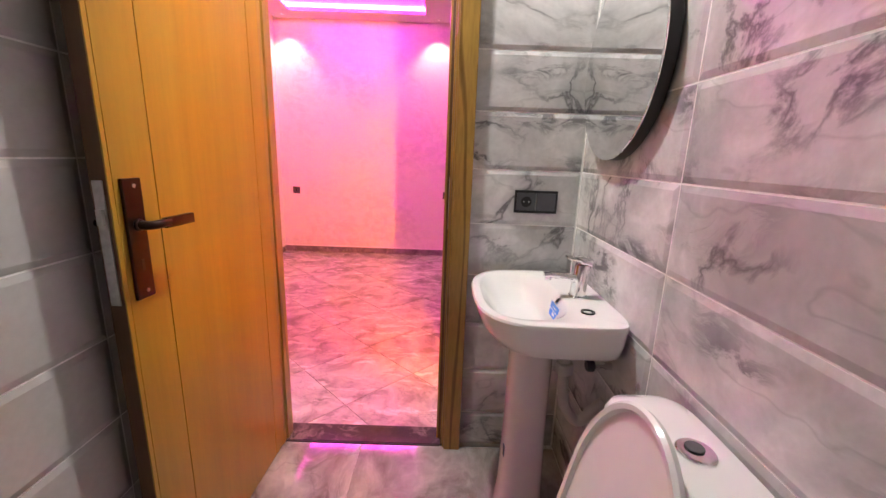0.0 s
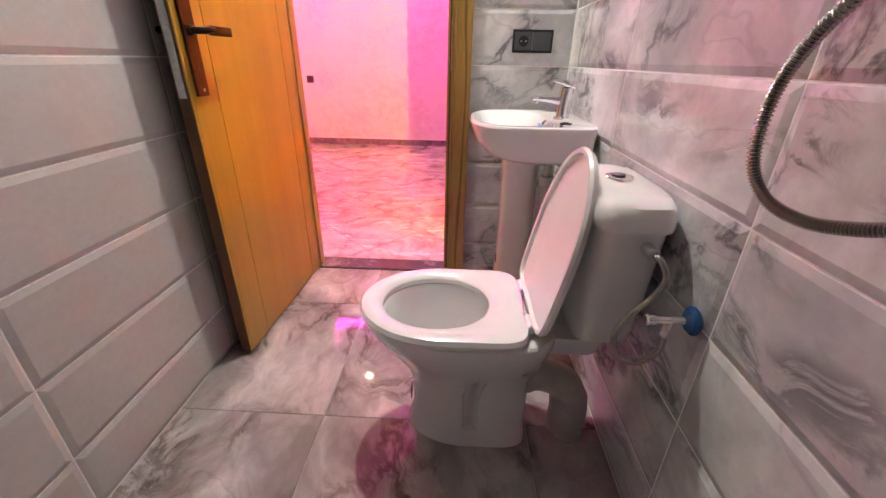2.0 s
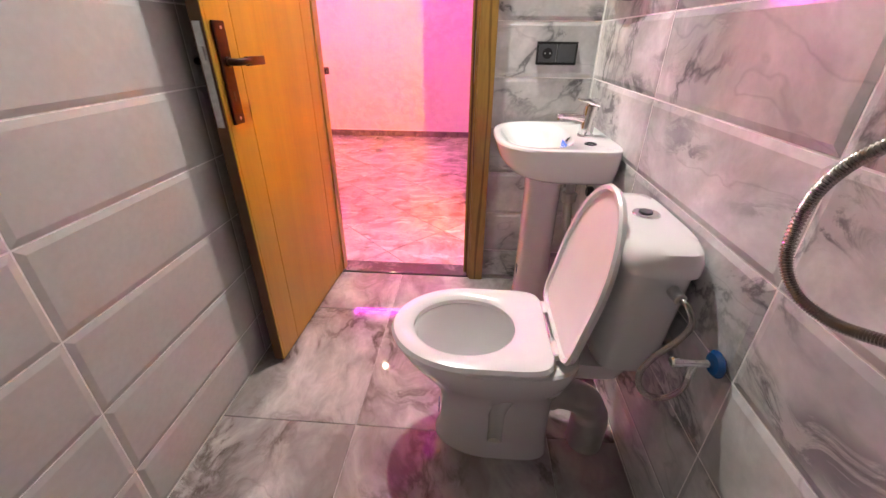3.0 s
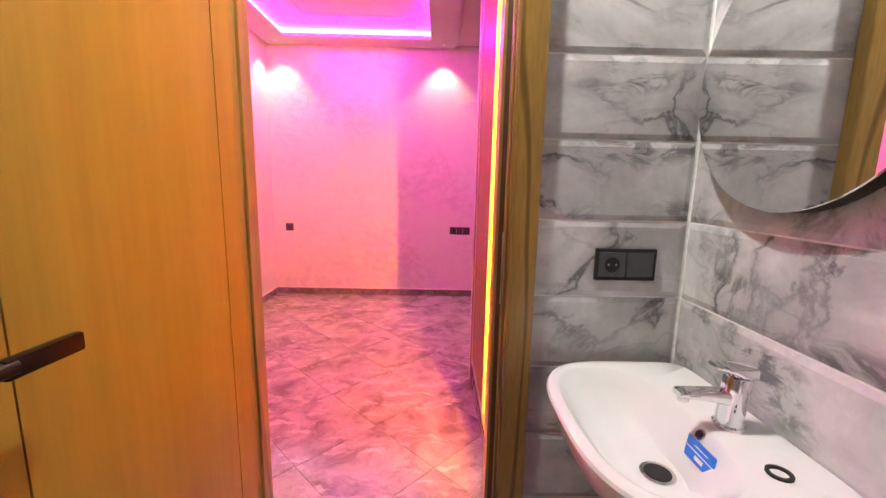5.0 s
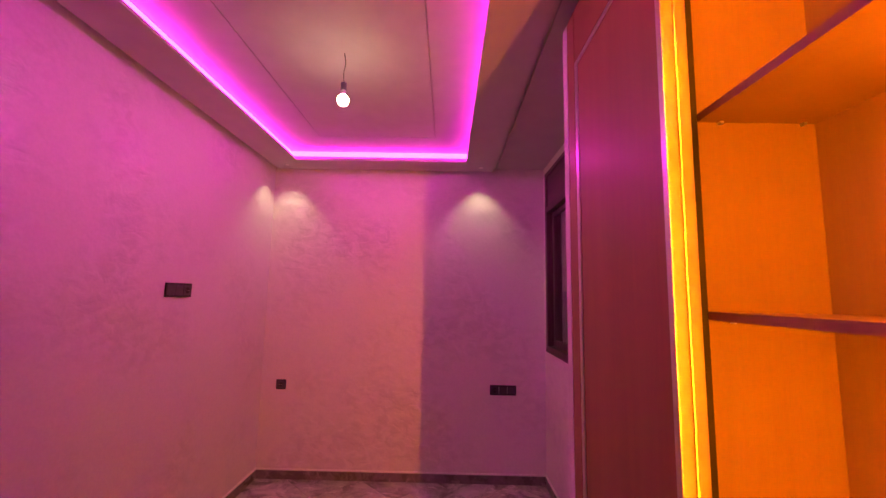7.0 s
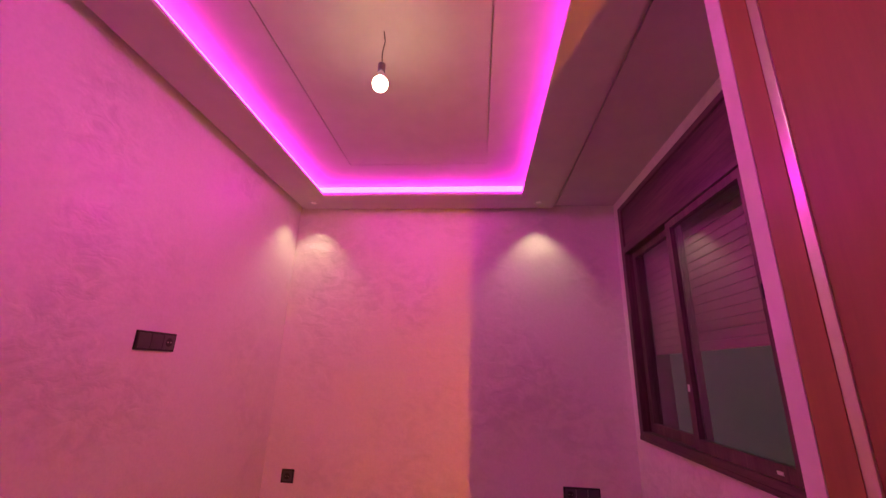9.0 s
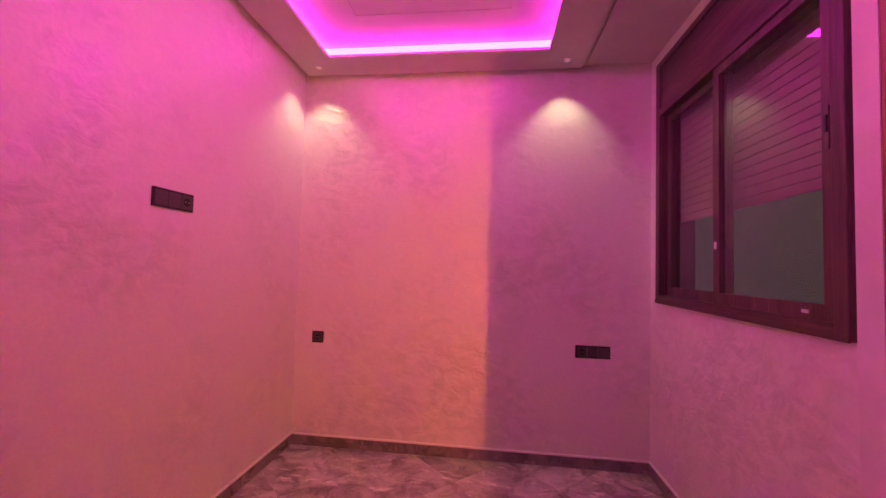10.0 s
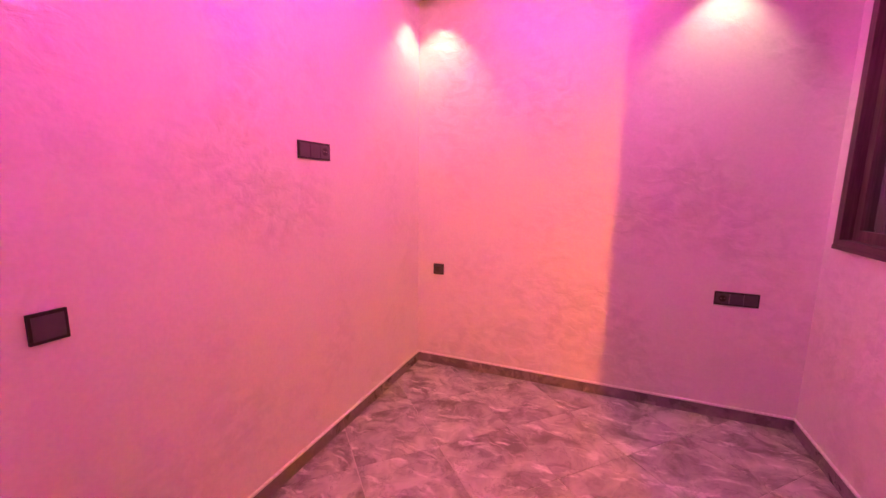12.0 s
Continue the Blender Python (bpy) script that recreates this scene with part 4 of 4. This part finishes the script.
# ---- bedroom things ----
# magenta strip round the cove
strip = thing("led_strip", ((OX0 + OX1) / 2, (OY0 + OY1) / 2, FZ), "glowing magenta LED strip round the ceiling cove", "led strip")
lz0, lz1, lt = FZ + 0.060, FZ + 0.102, 0.003
ix0, ix1, iy0, iy1 = OX0 - CO, OX1 + CO, OY0 - CO, OY1 + CO
for d in ((ix0, iy0, lz0, ix1, iy0 + lt, lz1), (ix0, iy1 - lt, lz0, ix1, iy1, lz1), (ix0, iy0 + lt, lz0, ix0 + lt, iy1 - lt, lz1), (ix1 - lt, iy0 + lt, lz0, ix1, iy1 - lt, lz1)):
    part("strip_run", boxes(d), M_LED, strip)

# bare bulb
bx, by, bz = -0.432, 4.840, 2.497
pend = thing("pendant_bulb", (bx, by, UZ), "bare lit bulb hanging on a thin cord from the ceiling", "lamp")
part("cord", sweep(smooth_line([(bx - 0.004, by, UZ - 0.014), (bx + 0.004, by, 2.70), (bx - 0.003, by + 0.002, 2.65), (bx, by, 2.592)], 6), 0.0022, 8), M_BLACK, pend, smooth=True)
part("lamp_holder", disc((bx, by, 2.548), (0, 0, 1), 0.015, 0.044, 20, 0.004), M_GREY, pend, smooth=True)
part("screw_cap", disc((bx, by, 2.525), (0, 0, 1), 0.0125, 0.025, 20, 0.001), M_STEEL, pend, smooth=True)
globe = [[Vector((bx + r * math.cos(k * math.tau / 24), by + r * math.sin(k * math.tau / 24), bz + z)) for k in range(24)] for r, z in ((0.009, -0.029), (0.020, -0.024), (0.027, -0.014), (0.030, 0.0), (0.028, 0.011), (0.022, 0.020), (0.015, 0.026), (0.0125, 0.030))]
part("globe", loft(bmesh.new(), globe), M_BULB, pend, "glowing glass bulb", smooth=True)

# downlights
for dx, dy in ((-1.318, 6.312), (0.390, 6.318)):
    spot = thing("downlight", (dx, dy, FZ), "small recessed chrome downlight, switched on, near the wall", "downlight", "ceiling downlights")
    n = 32
    prof = [(0.028, 0.002), (0.028, -0.003), (0.024, -0.005), (0.019, -0.003), (0.019, 0.002)]
    part("bezel", loft(bmesh.new(), [[Vector((dx + r * math.cos(k * math.tau / n), dy + r * math.sin(k * math.tau / n), FZ + z)) for k in range(n)] for r, z in prof], closed=True), M_CHROME, spot, smooth=True)
    part("lens", disc((dx, dy, FZ - 0.002), (0, 0, 1), 0.0185, 0.0015, 24), M_LENS, spot)
    ld = bpy.data.lights.new("downlight_beam", "SPOT")
    ld.energy, ld.color, ld.spot_size, ld.spot_blend, ld.shadow_soft_size = SPOT_WATTS, (1.0, 0.78, 0.46), radians(92), 0.65, 0.012
    lo = new("downlight_beam", ld)
    lo.location = (dx, dy, FZ - 0.012)
    lo.parent = spot
    lo.matrix_parent_inverse = Matrix.Translation(-spot.location)

# plates on the walls
wall_plate("socket", (-1.314, RY1, 0.730), (0, -1, 0), (0.071,), "small dark single socket low on the stucco wall", knobs=(0,))
wall_plate("socket", (0.610, RY1, 0.720), (0, -1, 0), (0.071, 0.071, 0.071), "dark triple socket plate on the stucco wall", knobs=(0,))
wall_plate("switch_and_socket", (RX0, 5.290, 1.525), (1, 0, 0), (0.071, 0.071, 0.071), "dark triple plate with two switches and a socket", knobs=(2,))
wall_plate("light_switch", (RX0, 4.228, 0.990), (1, 0, 0), (0.071,), "dark single light switch on the stucco side wall")

# wardrobe
WT = 2.64
ward = thing("wardrobe", (WX0 + 0.2, (WY0 + WY1) / 2, RF), "built-in reddish laminate wardrobe, one bay open and lit amber", "wardrobe")
DIV, BAY = 3.826, 3.216
part("side_panel", boxes((0.655, BAY - 0.018, RF, RX1 - 0.002, BAY, WT)), M_CLOSET_IN, ward)
part("side_panel", boxes((0.600, WY1 - 0.018, RF, RX1 - 0.002, WY1, WT)), M_CLOSET_DOOR, ward)
part("divider", boxes((0.690, DIV, 0.11, RX1 - 0.016, DIV + 0.018, 2.47)), M_CLOSET_IN, ward)
# black strip that paints the shade in front of the divider
part("divider_edge", boxes((0.676, DIV - 0.0015, 0.128, 0.6898, DIV + 0.0195, 2.425)), M_BLACK, ward, "black strip for the shade on the divider's front edge")
part("back_panel", boxes((RX1 - 0.016, BAY + 0.0005, 0.05, RX1 - 0.004, WY1 - 0.018, 2.50)), M_CLOSET_IN, ward)
part("top_panel", boxes((0.600, BAY + 0.0005, 2.47, RX1 - 0.016, WY1 - 0.018, 2.488)), M_CLOSET_IN, ward)
part("header", boxes((0.590, 3.217, 2.425, 0.606, 4.3795, WT), bevel=0.001), M_CLOSET_DOOR, ward)
part("end_stile", boxes((0.588, 4.380, RF, 0.606, 4.4595, WT), bevel=0.0015), M_CLOSET_DOOR, ward)
part("filler_strip", boxes((0.586, 4.460, RF, 0.5995, WY1, WT), bevel=0.0015), M_PLASTER, ward, "pale painted filler strip")
part("end_stile", boxes((0.588, WY0, RF, 0.606, 3.216, WT), bevel=0.0015), M_CLOSET_DOOR, ward)
part("plinth", boxes((0.612, BAY + 0.001, RF, 0.628, 4.379, 0.118)), M_CLOSET_DOOR, ward)
part("bottom_panel", boxes((0.628, BAY + 0.0005, 0.090, RX1 - 0.016, WY1 - 0.018, 0.108)), M_CLOSET_IN, ward)
part("track", boxes((0.588, BAY + 0.0005, 0.118, 0.664, 4.379, 0.128)), M_ALU, ward, "aluminium sliding track")
part("top_track", boxes((0.617, BAY + 0.0005, 2.43, 0.664, WY1 - 0.060, 2.468)), M_ALU, ward)
for z in (0.568, 1.026, 1.490, 1.945):
    sh = part("shelf", boxes((0.692, BAY + 0.0005, z - 0.009, RX1 - 0.016, DIV, z + 0.009)), M_CLOSET_IN, ward)
    part("edge_band", boxes((0.6895, BAY + 0.001, z - 0.0092, 0.6918, DIV - 0.001, z + 0.0092)), M_CLOSET_DOOR, sh, "reddish laminate edge banding")
    for x, y in ((0.74, DIV - 0.012), (0.93, DIV - 0.012)):
        part("shelf_pin", boxes((x - 0.004, y, z - 0.016, x + 0.004, DIV - 0.0005, z - 0.0095), bevel=0.001), M_STEEL, sh)
for x0, y0, y1 in ((0.589, 3.778, 4.380), (0.6195, 3.779, 4.380)):
    dr = part("sliding_door", boxes((x0 + 0.004, y0 + 0.022, 0.150, x0 + 0.024, y1 - 0.028, 2.405)), M_CLOSET_DOOR, ward)
    part("stile_profile", boxes((x0, y0, 0.130, x0 + 0.028, y0 + 0.022, 2.424), bevel=0.003), M_ALU, dr, "satin aluminium edge profile")
    part("stile_profile", boxes((x0, y1 - 0.028, 0.130, x0 + 0.028, y1, 2.424), bevel=0.003), M_ALU, dr, "satin aluminium edge profile")
    part("rail_profile", boxes((x0 + 0.001, y0 + 0.022, 2.405, x0 + 0.027, y1 - 0.028, 2.424), bevel=0.002), M_ALU, dr)
    part("rail_profile", boxes((x0 + 0.001, y0 + 0.022, 0.130, x0 + 0.027, y1 - 0.028, 0.150), bevel=0.002), M_ALU, dr)
structure("baseboard_wardrobe", boxes((0.600, 3.218, RF, 0.611, 4.379, SK), bevel=0.002), M_SKIRT, "grey marble skirting tile along the wardrobe plinth", "baseboard")
amber = thing("wardrobe_led_strip", (0.730, BAY + 0.01, 1.2), "glowing amber LED strip inside the wardrobe", "led strip")
am = Matrix.Translation((0.730, BAY + 0.0085, 0)) @ Matrix.Rotation(radians(74), 4, "Z")
for z0, z1 in ((0.125, 0.555), (0.581, 1.013), (1.039, 1.477), (1.503, 1.932), (1.958, 2.46)):
    run = boxes((0.0, -0.006, z0, 0.001, 0.006, z1))
    rail = boxes((-0.004, -0.008, z0, -0.0005, 0.008, z1), (-0.0005, -0.008, z0, 0.003, -0.0065, z1), (-0.0005, 0.0065, z0, 0.003, 0.008, z1))
    for bm in (run, rail):
        bmesh.ops.transform(bm, matrix=am, verts=bm.verts[:])
    part("channel", rail, M_ALU, amber)
    part("strip_run", run, M_AMBER, amber)

# window with shutter box, two sliding sashes and a half-lowered shutter
y0, y1, z0, z1 = WIN
FX = RX1 - 0.023
win = thing("window_1", (RX1, (y0 + y1) / 2, z0), "dark walnut-look sliding window with a half-lowered roller shutter", "window", kind="structure")
SB = 2.276                              # lower edge of the shutter box
part("window_frame", boxes((FX, y0, z0, 1.170, y0 + 0.052, z1), bevel=0.004), M_WINDOW, win)
part("window_frame", boxes((FX, y1 - 0.052, z0, 1.170, y1, z1), bevel=0.004), M_WINDOW, win)
part("window_frame", boxes((FX, y0 + 0.052, z0, 1.170, y1 - 0.052, z0 + 0.050), bevel=0.004), M_WINDOW_ALONG, win)
part("window_sill", boxes((FX - 0.003, y0 - 0.002, z0 - 0.002, FX + 0.004, y1 + 0.002, z0 + 0.020), bevel=0.003), M_WINDOW_ALONG, win)
part("window_frame", boxes((FX, y0 + 0.052, z1 - 0.035, 1.170, y1 - 0.052, z1), bevel=0.004), M_WINDOW_ALONG, win)
part("transom", boxes((FX, y0 + 0.052, SB - 0.030, 1.170, y1 - 0.052, SB + 0.018), bevel=0.004), M_WINDOW_ALONG, win)
part("shutter_box", boxes((FX + 0.012, y0 + 0.052, SB + 0.018, 1.06, y1 - 0.052, z1 - 0.035)), M_WINDOW_ALONG, win, "walnut-look shutter box cover")
MID = 5.690


def sash(name, ya, yb, x, w0, w1):
    zb, zt = z0 + 0.050, SB - 0.030
    bm = boxes((x, ya, zb, x + 0.030, ya + w0, zt), (x, yb - w1, zb, x + 0.030, yb, zt), (x, ya + w0, zb, x + 0.030, yb - w1, zb + 0.052), (x, ya + w0, zt - 0.040, x + 0.030, yb - w1, zt))
    s = part(name, bm, M_WINDOW, win, "sliding sash")
    pane = part("pane", boxes((x + 0.012, ya + w0 - 0.004, zb + 0.048, x + 0.016, yb - w1 + 0.004, zt - 0.036)), M_GLASS, s, "clear glass pane")
    pane.visible_shadow = False
    return s


near_sash = sash("sash", y0 + 0.052, MID + 0.025, FX + 0.012, 0.048, 0.050)
far_sash = sash("sash", MID - 0.020, y1 - 0.052, FX + 0.050, 0.050, 0.050)
part("sash_latch", boxes((FX + 0.008, y0 + 0.068, 1.666, FX + 0.0125, y0 + 0.084, 1.806), bevel=0.002), M_WINDOW, near_sash)
part("latch_pull", boxes((FX + 0.003, y0 + 0.071, 1.721, FX + 0.009, y0 + 0.081, 1.776), bevel=0.002), M_BLACK, near_sash, "black latch pull")
part("paper_label", boxes((FX + 0.0095, MID - 0.004, 1.381, FX + 0.0115, MID + 0.012, 1.414)), M_WHITE, near_sash)
part("paper_label", boxes((FX + 0.0095, y0 + 0.16, 1.142, FX + 0.0115, y0 + 0.19, 1.154)), M_WHITE, near_sash)
shut = thing("roller_shutter", (1.095, (y0 + y1) / 2, 1.6), "brown roller shutter lowered half-way outside the window", "shutter")
z = 1.576
while z < 2.31:
    part("slat", boxes((1.088, y0 + 0.053, z, 1.098, y1 - 0.053, z + 0.043), bevel=0.003), M_SLAT, shut)
    z += 0.046


# ---- pieces: wall and floor tiles ----
def tile_mesh(name, w, h, edge=0.014, rise=0.0055, mat=None):
    """A pillow tile in its own x (width), y (height), facing +z, from its centre."""
    a, b = w / 2, h / 2
    e = min(edge, a * 0.6, b * 0.6)
    rings = [[(-a, -b, 0), (a, -b, 0), (a, b, 0), (-a, b, 0)], [(-a, -b, 0.002), (a, -b, 0.002), (a, b, 0.002), (-a, b, 0.002)],
             [(-a + e, -b + e, rise), (a - e, -b + e, rise), (a - e, b - e, rise), (-a + e, b - e, rise)]]
    bm = loft(bmesh.new(), rings, cap_first=False)
    me = bpy.data.meshes.new(name)
    bm.to_mesh(me)
    bm.free()
    me.materials.append(mat)
    return me


tile_cache = {}


def lay(wall, mat, origin, u, v, cuts_u, cuts_v, skip=None, gap=0.004):
    """Tiles between the given joints of a wall whose plane starts at origin."""
    o, u, v = Vector(origin), Vector(u), Vector(v)
    n = u.cross(v)
    for u0, u1 in zip(cuts_u, cuts_u[1:]):
        for v0, v1 in zip(cuts_v, cuts_v[1:]):
            if skip and skip(u0, u1, v0, v1):
                continue
            w, h = round(u1 - u0 - gap, 4), round(v1 - v0 - gap, 4)
            if w < 0.02 or h < 0.02:
                continue
            key = (mat.name, w, h)
            if key not in tile_cache:
                tile_cache[key] = tile_mesh("tile", w, h, mat=mat)
            ob = new("tile", tile_cache[key])
            ob.matrix_basis = Matrix.Translation(o + u * (u0 + u1) / 2 + v * (v0 + v1) / 2) @ Matrix((u, v, n)).transposed().to_4x4()
            ob.parent = wall


rows_z = [0.0] + [0.154 + 0.2 * k for k in range(12)] + [BH]
rows_w = [0.0] + [0.165 + 0.2 * k for k in range(12)] + [BH]
cols_e = [BY0, -0.033, 0.57, 1.173, 1.776, 2.385, BY1]
lay(wall_bath_east, M_WALL_TILE, (BX1 + 0.0055, 0, 0), (0, -1, 0), (0, 0, 1), [-c for c in reversed(cols_e)], rows_z)
lay(wall_bath_west, M_PLAIN_TILE, (BX0 - 0.0055, 0, 0), (0, 1, 0), (0, 0, 1), [BY0, -0.034, 0.566, 1.166, 1.766, 2.366, BY1 - 0.004], rows_w)
lay(wall_bath_south, M_WALL_TILE, (0, BY0 - 0.0055, 0), (-1, 0, 0), (0, 0, 1), [-BX1, -0.4, 0.2, -BX0], rows_z)
lay(wall_part, M_WALL_TILE, (0, BY1 + 0.0055, 0), (1, 0, 0), (0, 0, 1), [PO1 + 0.004, BX1], rows_z)
lay(wall_part, M_WALL_TILE, (0, BY1 + 0.0055, 0), (1, 0, 0), (0, 0, 1), [BX0, PO0 - 0.004], rows_z)
lay(wall_part, M_WALL_TILE, (0, BY1 + 0.0055, 0), (1, 0, 0), (0, 0, 1), [PO0, PO1], [POH + 0.004, 2.154, 2.354, BH])


def flat_tile(name, poly, z, mat, parent, edge=0.0015, thick=0.004):
    """A flat floor tile of any outline with a fine bevelled edge."""
    c = sum((Vector((*p, 0)) for p in poly), Vector()) / len(poly)
    out = [Vector((*p, 0)) - c for p in poly]
    inn = [p - p.normalized() * edge for p in out]
    rings = [[p + Vector((0, 0, -thick)) for p in out], [p + Vector((0, 0, -0.0008)) for p in out], inn]
    bm = loft(bmesh.new(), rings, cap_first=False)
    me = bpy.data.meshes.new(name)
    bm.to_mesh(me)
    bm.free()
    me.materials.append(mat)
    ob = new(name, me)
    ob.location = (c.x, c.y, z)
    ob.parent = parent


def clip(poly, x0, y0, x1, y1):
    for axis, lim, keep in ((0, x0, 1), (0, x1, -1), (1, y0, 1), (1, y1, -1)):
        out = []
        for p, q in zip(poly, poly[1:] + poly[:1]):
            a, b = (p[axis] - lim) * keep, (q[axis] - lim) * keep
            if a >= 0:
                out.append(p)
            if (a > 0 > b) or (a < 0 < b):
                t = a / (a - b)
                out.append((p[0] + (q[0] - p[0]) * t, p[1] + (q[1] - p[1]) * t))
        poly = out
        if len(poly) < 3:
            return []
    clean = [p for p, q in zip(poly, poly[1:] + poly[:1]) if math.hypot(p[0] - q[0], p[1] - q[1]) > 1e-4]
    return clean if len(clean) > 2 else []


g = 0.0012
for i in range(-2, 3):
    for j in range(-5, 3):
        a0, b0 = 0.193 + 0.6 * i, 2.062 + 0.6 * j
        pl = clip([(a0 + g, b0 + g), (a0 + 0.6 - g, b0 + g), (a0 + 0.6 - g, b0 + 0.6 - g), (a0 + g, b0 + 0.6 - g)], BX0, BY0, BX1, BY1 - 0.016)
        if pl:
            flat_tile("floor_tile", pl, 0.0, M_BATH_FLOOR, floor_bath)
HD = 0.318                              # half of a diagonal of the bedroom tiles
for i in range(-7, 8):
    for j in range(-12, 6):
        if (i + j) % 2 == 0:
            continue
        cx, cy = 0.044 + HD * i, 5.848 + HD * j
        q = HD - 0.0028
        pl = clip([(cx, cy - q), (cx + q, cy), (cx, cy + q), (cx - q, cy)], RX0 + 0.001, RY0 + 0.005, RX1 - 0.001, RY1 - 0.001)
        if pl:
            flat_tile("floor_tile", pl, RF, M_ROOM_FLOOR, floor_room)
